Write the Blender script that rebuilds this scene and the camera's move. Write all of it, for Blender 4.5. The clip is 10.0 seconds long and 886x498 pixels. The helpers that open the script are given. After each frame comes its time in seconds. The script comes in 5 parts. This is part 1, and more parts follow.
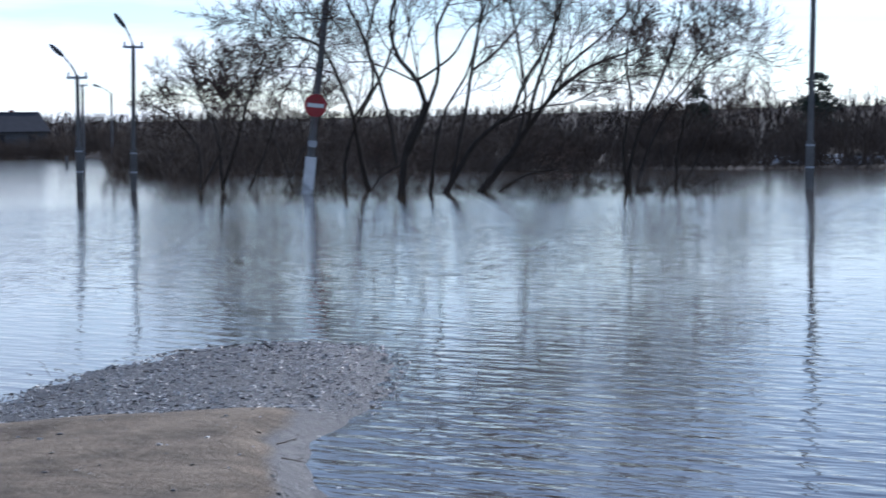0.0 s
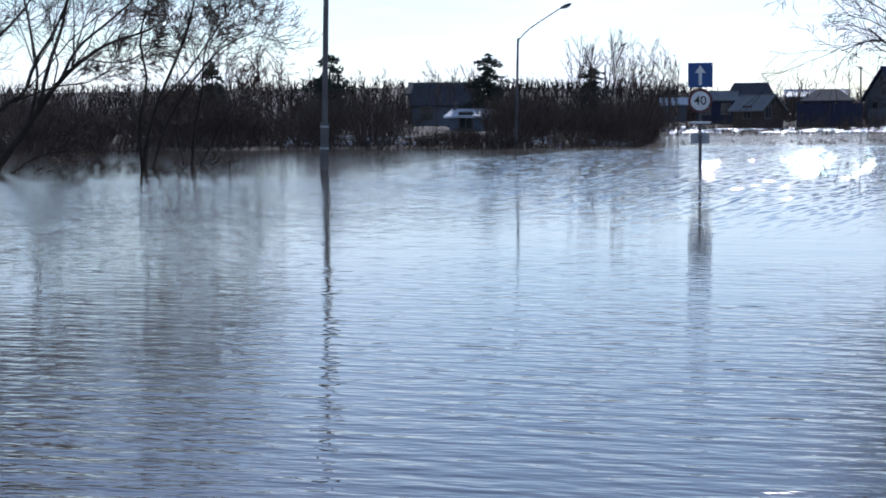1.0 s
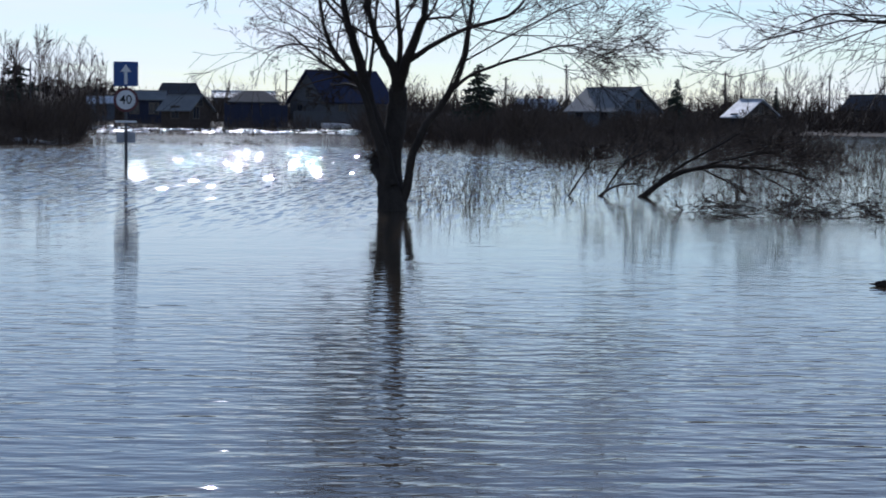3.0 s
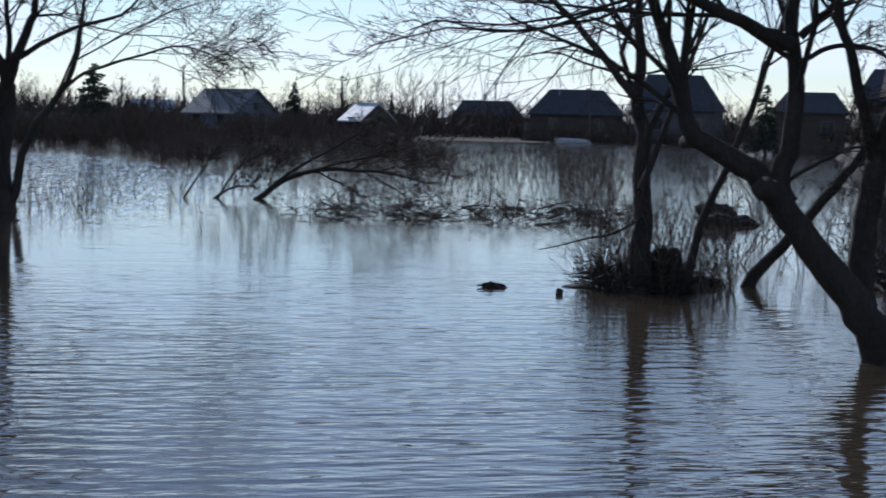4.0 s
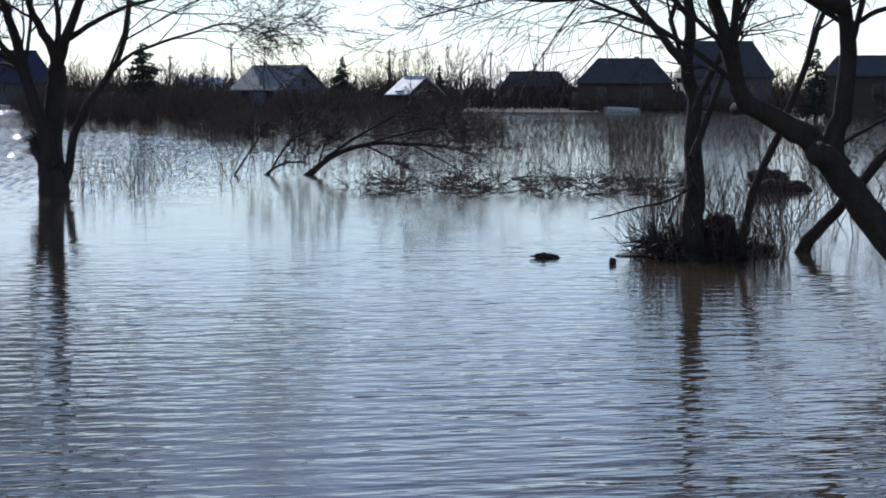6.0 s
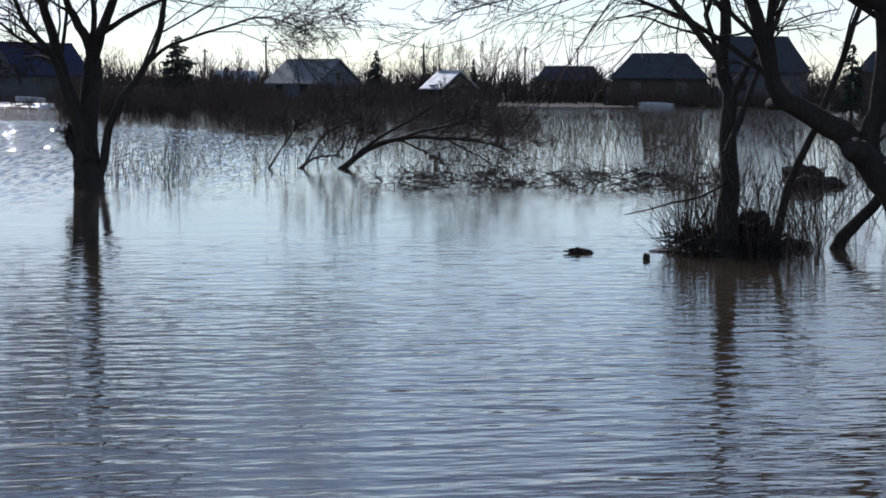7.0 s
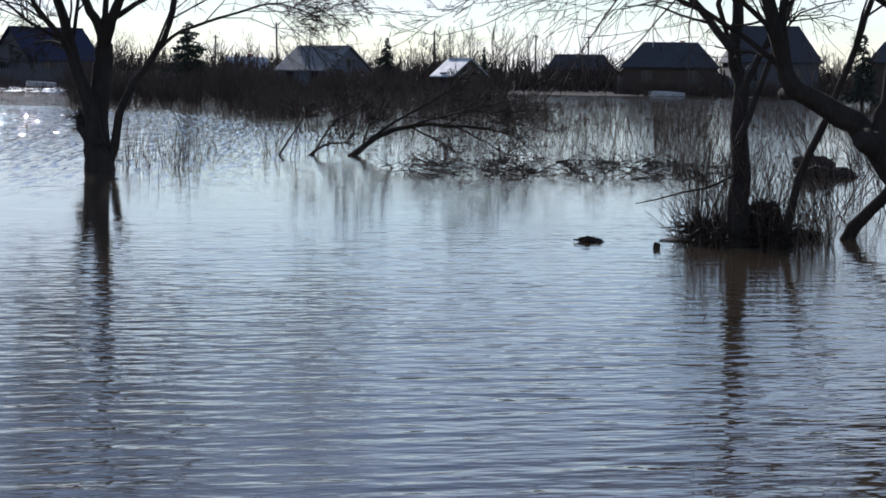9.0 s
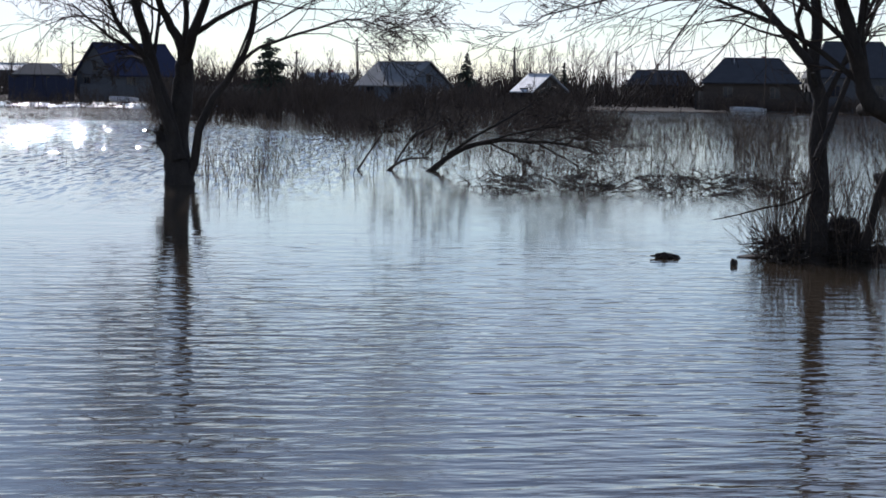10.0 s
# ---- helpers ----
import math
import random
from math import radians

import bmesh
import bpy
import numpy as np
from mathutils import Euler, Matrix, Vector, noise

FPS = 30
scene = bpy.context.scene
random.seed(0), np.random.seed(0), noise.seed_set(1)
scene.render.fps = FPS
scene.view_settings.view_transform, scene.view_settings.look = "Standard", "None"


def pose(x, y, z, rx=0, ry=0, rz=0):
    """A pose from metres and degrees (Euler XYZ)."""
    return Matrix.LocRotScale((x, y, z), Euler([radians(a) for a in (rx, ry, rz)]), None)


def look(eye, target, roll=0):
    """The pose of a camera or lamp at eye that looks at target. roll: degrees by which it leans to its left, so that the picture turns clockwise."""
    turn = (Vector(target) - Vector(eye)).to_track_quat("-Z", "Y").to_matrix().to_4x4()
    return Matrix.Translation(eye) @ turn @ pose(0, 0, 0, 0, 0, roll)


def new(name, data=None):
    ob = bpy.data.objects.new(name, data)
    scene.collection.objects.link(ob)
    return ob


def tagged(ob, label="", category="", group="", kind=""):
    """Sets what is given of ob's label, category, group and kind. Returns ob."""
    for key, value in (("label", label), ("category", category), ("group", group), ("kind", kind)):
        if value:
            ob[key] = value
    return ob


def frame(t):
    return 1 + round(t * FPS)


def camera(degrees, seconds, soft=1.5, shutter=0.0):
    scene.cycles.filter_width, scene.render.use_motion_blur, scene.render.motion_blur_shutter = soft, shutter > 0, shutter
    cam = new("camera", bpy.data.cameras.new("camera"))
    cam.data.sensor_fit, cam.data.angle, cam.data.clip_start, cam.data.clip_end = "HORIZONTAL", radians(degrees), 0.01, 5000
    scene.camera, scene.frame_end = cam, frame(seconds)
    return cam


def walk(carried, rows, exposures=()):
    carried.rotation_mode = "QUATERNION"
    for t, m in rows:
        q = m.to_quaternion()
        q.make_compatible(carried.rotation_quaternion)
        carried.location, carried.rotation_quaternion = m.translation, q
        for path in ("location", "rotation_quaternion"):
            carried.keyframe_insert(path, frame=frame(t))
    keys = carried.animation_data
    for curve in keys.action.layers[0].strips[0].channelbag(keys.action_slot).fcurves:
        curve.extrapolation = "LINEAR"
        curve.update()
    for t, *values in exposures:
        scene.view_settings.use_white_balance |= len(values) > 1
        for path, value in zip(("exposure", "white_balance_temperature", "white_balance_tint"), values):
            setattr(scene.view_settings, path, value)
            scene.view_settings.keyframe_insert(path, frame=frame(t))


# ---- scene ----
EYE = 1.63                      # the camera's height above the flood water
cam = camera(26.67, 10.0, soft=1.7, shutter=0.15)


def aim(bearing, tilt, roll, sway):
    """Standing on one spot: bearing to the right, tilt up, roll, in degrees; the body sways a little sideways, in metres."""
    return pose(sway, 0, EYE, 90 + tilt, 0, -bearing) @ pose(0, 0, 0, 0, 0, roll)


EXPOSURES = [(0, 0.36, 5500, 16), (0.5, 0.42, 5500, 16), (1.0, 0.22, 5550, 16), (2.0, -0.1, 5680, 16), (3.5, -0.15, 5550, 15), (4.5, 0.1, 5600, 15), (5.0, 0.28, 5700, 16), (6.0, 0.2, 5850, 16), (7.5, 0.05, 5900, 16), (10, 0.05, 5950, 17)]
PATH = [
    (0, -37.214, -3.385, -0.681, -0.024),
    (0.2, -33.672, -3.208, -0.465, -0.065),
    (0.4, -29.896, -3.519, -0.250, -0.112),
    (0.5, -28.503, -3.614, -0.095, -0.054),
    (0.6, -26.488, -3.642, -0.084, -0.066),
    (0.8, -23.816, -3.806, -0.229, -0.095),
    (1, -22.374, -4.104, -0.413, -0.149),
    (1.2, -21.715, -3.890, -0.509, -0.176),
    (1.5, -21.413, -3.502, -0.558, -0.162),
    (1.6, -20.845, -3.695, -0.569, -0.164),
    (2, -16.603, -4.245, -0.842, -0.086),
    (2.2, -13.299, -4.340, -0.854, -0.068),
    (3.3, -2.291, -3.965, 1.043, -0.028),
    (3.5, -0.000, -3.845, 1.157, -0.005),
    (4, 6.711, -3.824, 1.398, 0.000),
    (4.5, 11.673, -3.028, 1.544, 0.021),
    (4.8, 13.475, -3.382, 1.065, 0.013),
    (5, 13.048, -3.448, 0.873, 0.000),
    (5.5, 10.543, -4.293, 0.546, -0.038),
    (6, 5.159, -4.694, 0.109, -0.016),
    (6.2, 4.545, -4.725, 0.526, -0.019),
    (7.3, 4.029, -5.071, 0.339, -0.019),
    (7.5, 3.972, -5.341, 0.433, -0.034),
    (8, 3.569, -5.196, 0.376, -0.041),
    (8.5, 3.339, -5.344, 0.455, -0.024),
    (9, 3.862, -5.252, 0.739, -0.029),
    (9.5, 2.936, -5.006, 0.665, -0.055),
    (10, 1.408, -4.811, 0.772, 0.008),
]
walk(cam, [(t, aim(b, e, r, s)) for t, b, e, r, s in PATH], exposures=EXPOSURES)

# ---- world and sun ----
SUN_BEARING, SUN_HEIGHT = -12.0, 23.0
world = bpy.data.worlds.new("world")
scene.world = world
world.use_nodes = True
wn, wl = world.node_tree.nodes, world.node_tree.links
wn.clear()
w_out = wn.new("ShaderNodeOutputWorld")
w_bg = wn.new("ShaderNodeBackground")
w_bg.inputs["Strength"].default_value = 0.1
sky = wn.new("ShaderNodeTexSky")
sky.sky_type = "NISHITA"
sky.sun_disc = False
sky.sun_elevation = radians(SUN_HEIGHT)
sky.sun_rotation = radians(SUN_BEARING)
sky.air_density, sky.dust_density, sky.ozone_density = 1.0, 0.0, 3.0
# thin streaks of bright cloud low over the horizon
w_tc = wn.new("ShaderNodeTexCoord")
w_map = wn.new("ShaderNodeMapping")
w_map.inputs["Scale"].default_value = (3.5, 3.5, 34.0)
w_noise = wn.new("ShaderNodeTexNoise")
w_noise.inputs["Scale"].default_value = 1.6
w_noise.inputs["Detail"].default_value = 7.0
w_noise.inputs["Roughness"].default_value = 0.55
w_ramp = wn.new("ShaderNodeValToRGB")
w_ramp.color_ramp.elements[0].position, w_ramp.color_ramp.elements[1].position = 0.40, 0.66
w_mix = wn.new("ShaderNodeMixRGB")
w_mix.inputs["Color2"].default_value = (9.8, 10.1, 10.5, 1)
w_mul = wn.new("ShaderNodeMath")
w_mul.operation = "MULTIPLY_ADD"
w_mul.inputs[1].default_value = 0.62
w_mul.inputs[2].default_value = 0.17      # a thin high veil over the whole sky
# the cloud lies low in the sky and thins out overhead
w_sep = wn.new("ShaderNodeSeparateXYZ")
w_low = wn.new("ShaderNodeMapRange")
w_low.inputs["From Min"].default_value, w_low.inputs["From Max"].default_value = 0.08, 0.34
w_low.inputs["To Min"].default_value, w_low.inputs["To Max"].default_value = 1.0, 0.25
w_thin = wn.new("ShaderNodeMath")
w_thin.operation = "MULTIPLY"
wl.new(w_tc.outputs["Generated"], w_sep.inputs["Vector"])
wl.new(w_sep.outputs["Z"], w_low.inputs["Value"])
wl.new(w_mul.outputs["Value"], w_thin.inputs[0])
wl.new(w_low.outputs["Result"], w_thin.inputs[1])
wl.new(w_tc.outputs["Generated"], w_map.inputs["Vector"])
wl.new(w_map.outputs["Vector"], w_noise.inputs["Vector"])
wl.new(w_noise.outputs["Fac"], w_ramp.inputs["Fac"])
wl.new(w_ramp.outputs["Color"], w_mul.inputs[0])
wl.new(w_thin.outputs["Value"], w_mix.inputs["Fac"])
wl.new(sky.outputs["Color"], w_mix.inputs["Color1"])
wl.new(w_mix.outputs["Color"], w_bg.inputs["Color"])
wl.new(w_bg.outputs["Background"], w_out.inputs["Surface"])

sun_data = bpy.data.lights.new("sun", "SUN")
sun_data.energy, sun_data.angle, sun_data.color = 3.5, radians(0.53), (1.0, 0.95, 0.87)
sun = new("sun", sun_data)


def away(bearing, distance, z=0.0):
    """A place by its bearing (degrees to the right of north) and distance from the viewer's spot."""
    a = radians(bearing)
    return Vector((distance * math.sin(a), distance * math.cos(a), z))


sun_dir = Vector(away(SUN_BEARING, math.cos(radians(SUN_HEIGHT)), math.sin(radians(SUN_HEIGHT))))
sun.matrix_world = look(sun_dir * 300, (0, 0, 0))


# ---- materials ----
def material(name, base, dark=None, scale=3.0, rough=0.8, metal=0.0, bump=0.0, bump_scale=None, per_object=0.0, per_island=0.0, stretch=(1, 1, 1), spec=0.5):
    """Two-scale noise between two colours with fine relief."""
    m = bpy.data.materials.new(name)
    m.use_nodes = True
    n, l = m.node_tree.nodes, m.node_tree.links
    p = n["Principled BSDF"]
    p.inputs["Roughness"].default_value, p.inputs["Metallic"].default_value = rough, metal
    p.inputs["Specular IOR Level"].default_value = spec
    dark = dark or tuple(c * 0.6 for c in base)
    tc, mp = n.new("ShaderNodeTexCoord"), n.new("ShaderNodeMapping")
    mp.inputs["Scale"].default_value = stretch
    l.new(tc.outputs["Object"], mp.inputs["Vector"])
    a, b = n.new("ShaderNodeTexNoise"), n.new("ShaderNodeTexNoise")
    a.inputs["Scale"].default_value, a.inputs["Detail"].default_value = scale, 6
    b.inputs["Scale"].default_value, b.inputs["Detail"].default_value = scale * 9, 4
    add = n.new("ShaderNodeMath")
    add.operation = "MULTIPLY_ADD"
    add.inputs[1].default_value = 0.45
    half = n.new("ShaderNodeMath")
    half.operation = "MULTIPLY"
    half.inputs[1].default_value = 0.55
    for t in (a, b):
        l.new(mp.outputs["Vector"], t.inputs["Vector"])
    l.new(a.outputs["Fac"], half.inputs[0])
    l.new(b.outputs["Fac"], add.inputs[0])
    l.new(half.outputs["Value"], add.inputs[2])
    last = add.outputs["Value"]
    for amount, node, socket in ((per_object, "ShaderNodeObjectInfo", "Random"), (per_island, "ShaderNodeNewGeometry", "Random Per Island")):
        if amount:
            info, ma = n.new(node), n.new("ShaderNodeMath")
            ma.operation = "MULTIPLY_ADD"
            ma.inputs[1].default_value = amount
            l.new(info.outputs[socket], ma.inputs[0])
            sub = n.new("ShaderNodeMath")
            sub.operation = "SUBTRACT"
            sub.inputs[1].default_value = amount / 2
            l.new(last, ma.inputs[2])
            l.new(ma.outputs["Value"], sub.inputs[0])
            last = sub.outputs["Value"]
    ramp = n.new("ShaderNodeValToRGB")
    ramp.color_ramp.elements[0].position, ramp.color_ramp.elements[1].position = 0.3, 0.7
    ramp.color_ramp.elements[0].color, ramp.color_ramp.elements[1].color = (*dark, 1), (*base, 1)
    l.new(last, ramp.inputs["Fac"])
    l.new(ramp.outputs["Color"], p.inputs["Base Color"])
    if bump:
        bm_n = n.new("ShaderNodeBump")
        bm_n.inputs["Strength"].default_value, bm_n.inputs["Distance"].default_value = 1.0, bump
        src = b
        if bump_scale:
            src = n.new("ShaderNodeTexNoise")
            src.inputs["Scale"].default_value, src.inputs["Detail"].default_value = bump_scale, 5
            l.new(mp.outputs["Vector"], src.inputs["Vector"])
        l.new(src.outputs["Fac"], bm_n.inputs["Height"])
        l.new(bm_n.outputs["Normal"], p.inputs["Normal"])
    return m


BARK = material("willow bark", (0.06, 0.048, 0.039), (0.024, 0.02, 0.017), 6, 0.95, spec=0.2, bump=0.02, bump_scale=28, stretch=(1, 1, 0.35))
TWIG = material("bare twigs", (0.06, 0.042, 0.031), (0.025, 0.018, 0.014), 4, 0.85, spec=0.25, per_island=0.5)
# paler than the near twigs: the haze before far crowns is put into colour
HAZED_TWIG = material("hazed far twigs", (0.13, 0.094, 0.078), (0.06, 0.045, 0.038), 0.6, 0.9, spec=0.2, per_island=0.5)
BRUSH = material("brown brush", (0.11, 0.082, 0.064), (0.055, 0.042, 0.034), 0.3, 0.95, spec=0.1, per_island=0.35)
WOODS = material("far bare woods", (0.045, 0.035, 0.03), (0.025, 0.02, 0.018), 0.1, 0.95, spec=0.05, per_island=0.3)
# white for the far bank's patches: sun glints on water put into colour
GLINT = material("painted glints", (0.74, 0.77, 0.8), (0.42, 0.45, 0.48), 1.5, 0.35, bump=0.02)
SHOOT = material("brown drowned shoots", (0.13, 0.094, 0.068), (0.055, 0.04, 0.03), 1.0, 0.8, spec=0.3, per_island=0.6)
REED = material("dry shoots", (0.17, 0.12, 0.075), (0.06, 0.042, 0.03), 1.0, 0.75, per_island=0.7)
NEEDLE = material("spruce needles", (0.035, 0.05, 0.03), (0.012, 0.018, 0.012), 1.0, 0.8, per_island=0.6)
CONCRETE = material("weathered concrete", (0.17, 0.165, 0.16), (0.09, 0.087, 0.084), 3, 0.85, bump=0.004)
STEEL = material("galvanised steel", (0.42, 0.43, 0.45), (0.27, 0.28, 0.3), 5, 0.5, 0.6)
# steel darkened in its colour so posts and lamps stand as backlit silhouettes
SILHOUETTE_STEEL = material("silhouette steel", (0.1, 0.1, 0.105), (0.05, 0.05, 0.055), 5, 0.65)
WHITE = material("white paint", (0.8, 0.8, 0.79), (0.58, 0.58, 0.57), 4, 0.6)
RED = material("sign red", (0.36, 0.016, 0.02), (0.28, 0.013, 0.016), 4, 0.45)
BLUE = material("sign blue", (0.018, 0.075, 0.26), (0.013, 0.055, 0.2), 4, 0.45)
BLACK = material("sign black", (0.02, 0.02, 0.02), (0.012, 0.012, 0.012), 4, 0.5)


def water_material():
    """Murky flood water: still gloss over two sizes of wind ripple."""
    m = bpy.data.materials.new("flood water")
    m.use_nodes = True
    n, l = m.node_tree.nodes, m.node_tree.links
    p = n["Principled BSDF"]
    p.inputs["Base Color"].default_value = (0.07, 0.052, 0.034, 1)
    p.inputs["Roughness"].default_value = 0.04
    p.inputs["IOR"].default_value = 1.33
    tc = n.new("ShaderNodeTexCoord")

    def ripple(scale, stretch, turn, detail, rough=0.5):
        mp, t = n.new("ShaderNodeMapping"), n.new("ShaderNodeTexNoise")
        mp.vector_type = "TEXTURE"
        mp.inputs["Scale"].default_value = (1, 1 / stretch, 1)
        mp.inputs["Rotation"].default_value = (0, 0, radians(turn))
        t.inputs["Scale"].default_value, t.inputs["Detail"].default_value = scale, detail
        t.inputs["Roughness"].default_value = rough
        l.new(tc.outputs["Object"], mp.inputs["Vector"])
        l.new(mp.outputs["Vector"], t.inputs["Vector"])
        return t.outputs["Fac"]

    def math_node(op, a, b):
        ma = n.new("ShaderNodeMath")
        ma.operation = op
        for s, x in zip(ma.inputs, (a, b)):
            if isinstance(x, (int, float)):
                s.default_value = x
            else:
                l.new(x, s)
        return ma.outputs["Value"]

    def train(length, turn, distort, size):
        """A train of long-crested ripples; length from crest to crest."""
        mp, t = n.new("ShaderNodeMapping"), n.new("ShaderNodeTexWave")
        mp.inputs["Rotation"].default_value = (0, 0, radians(turn))
        t.wave_type, t.bands_direction, t.wave_profile = "BANDS", "Y", "SIN"
        t.inputs["Scale"].default_value = 2 * math.pi / (20 * length)
        t.inputs["Distortion"].default_value, t.inputs["Detail"].default_value = distort, 2.0
        t.inputs["Detail Scale"].default_value = size
        l.new(tc.outputs["Object"], mp.inputs["Vector"])
        l.new(mp.outputs["Vector"], t.inputs["Vector"])
        return t.outputs["Fac"]

    def total(*terms):
        out = None
        for value, share in terms:
            scaled = math_node("MULTIPLY", value, share)
            out = scaled if out is None else math_node("ADD", out, scaled)
        return out

    fine = ripple(2.6, 3.2, 8, 2, 0.45)
    cross_set = ripple(3.6, 2.2, -14, 1, 0.4)
    broad = ripple(0.5, 2.2, 8, 2)
    patch = ripple(0.09, 1.5, 0, 3)
    # ripples run strongest in the open near water and die out towards the sheltered far side
    sep = n.new("ShaderNodeVectorMath")
    sep.operation = "LENGTH"
    l.new(tc.outputs["Object"], sep.inputs[0])
    calm = n.new("ShaderNodeMapRange")
    calm.inputs["From Min"].default_value, calm.inputs["From Max"].default_value = 8, 22
    calm.inputs["To Min"].default_value, calm.inputs["To Max"].default_value = 1.0, 0.2
    l.new(sep.outputs["Value"], calm.inputs["Value"])
    blur = n.new("ShaderNodeMapRange")
    blur.inputs["From Min"].default_value, blur.inputs["From Max"].default_value = 10, 45
    blur.inputs["To Min"].default_value, blur.inputs["To Max"].default_value = 0.03, 0.09
    l.new(sep.outputs["Value"], blur.inputs["Value"])
    gust = math_node("MULTIPLY_ADD", patch, 1.5)
    gust.node.inputs[2].default_value = 0.1
    both = total((fine, 0.8), (cross_set, 0.35), (train(0.36, -4, 5.0, 1.1), 0.17), (train(0.27, 13, 6.0, 1.4), 0.08))
    # the open side by the spit lies in the wind
    axes, windy = n.new("ShaderNodeSeparateXYZ"), n.new("ShaderNodeMapRange")
    l.new(tc.outputs["Object"], axes.inputs["Vector"])
    windy.inputs["From Min"].default_value, windy.inputs["From Max"].default_value = -6, -20
    windy.inputs["To Min"].default_value, windy.inputs["To Max"].default_value = 0.0, 1.0
    l.new(axes.outputs["X"], windy.inputs["Value"])
    lee = n.new("ShaderNodeMapRange")       # still again in the lee of the far willows
    lee.inputs["From Min"].default_value, lee.inputs["From Max"].default_value = 54, 44
    l.new(sep.outputs["Value"], lee.inputs["Value"])
    strength = math_node("MAXIMUM", calm.outputs["Result"], math_node("MULTIPLY", windy.outputs["Result"], lee.outputs["Result"]))
    h1 = math_node("MULTIPLY", math_node("MULTIPLY", both, gust), strength)
    height = math_node("ADD", h1, math_node("MULTIPLY", broad, 0.28))
    bm_n = n.new("ShaderNodeBump")
    bm_n.inputs["Strength"].default_value, bm_n.inputs["Distance"].default_value = 1.0, 0.017
    l.new(height, bm_n.inputs["Height"])
    # a gust ruffles the water round the sign: short wavelets, each tilted its own way
    off = n.new("ShaderNodeVectorMath")
    off.operation = "DISTANCE"
    squash = n.new("ShaderNodeMapping")
    squash.vector_type = "TEXTURE"
    squash.inputs["Scale"].default_value = (0.35, 1.0, 1)
    squash.inputs["Rotation"].default_value = (0, 0, radians(12))
    l.new(tc.outputs["Object"], squash.inputs["Vector"])
    l.new(squash.outputs["Vector"], off.inputs[0])
    off.inputs[1].default_value = (0.0, 62.0, 0)
    ruff = n.new("ShaderNodeMapRange")
    ruff.interpolation_type = "SMOOTHSTEP"
    ruff.inputs["From Min"].default_value, ruff.inputs["From Max"].default_value = 40, 16
    l.new(off.outputs["Value"], ruff.inputs["Value"])
    cell_map, cells = n.new("ShaderNodeMapping"), n.new("ShaderNodeTexVoronoi")
    cell_map.inputs["Rotation"].default_value = (0, 0, radians(-12))
    cell_map.inputs["Scale"].default_value = (1.0, 0.11, 1)
    cells.voronoi_dimensions = "2D"
    cells.inputs["Scale"].default_value = 9.0
    l.new(tc.outputs["Object"], cell_map.inputs["Vector"])
    l.new(cell_map.outputs["Vector"], cells.inputs["Vector"])
    split = n.new("ShaderNodeSeparateColor")
    l.new(cells.outputs["Color"], split.inputs["Color"])
    chosen = math_node("LESS_THAN", split.outputs["Blue"], 0.7)
    core = math_node("LESS_THAN", cells.outputs["Distance"], 0.42)
    mask = math_node("MULTIPLY", math_node("MULTIPLY", chosen, core), ruff.outputs["Result"])
    lean_x = math_node("MULTIPLY", math_node("MULTIPLY", math_node("SUBTRACT", split.outputs["Red"], 0.5), 0.3), mask)
    lean_y = math_node("MULTIPLY", math_node("MULTIPLY", math_node("SUBTRACT", split.outputs["Green"], 1.0), 0.25), mask)
    tilt = n.new("ShaderNodeCombineXYZ")
    l.new(lean_x, tilt.inputs["X"])
    l.new(lean_y, tilt.inputs["Y"])
    add_tilt, unit = n.new("ShaderNodeVectorMath"), n.new("ShaderNodeVectorMath")
    unit.operation = "NORMALIZE"
    l.new(bm_n.outputs["Normal"], add_tilt.inputs[0])
    l.new(tilt.outputs["Vector"], add_tilt.inputs[1])
    l.new(add_tilt.outputs["Vector"], unit.inputs[0])
    l.new(unit.outputs["Vector"], p.inputs["Normal"])
    sharp = math_node("MULTIPLY", blur.outputs["Result"], math_node("SUBTRACT", 1.0, math_node("MULTIPLY", mask, 0.8)))
    l.new(sharp, p.inputs["Roughness"])
    return m


WATER = water_material()


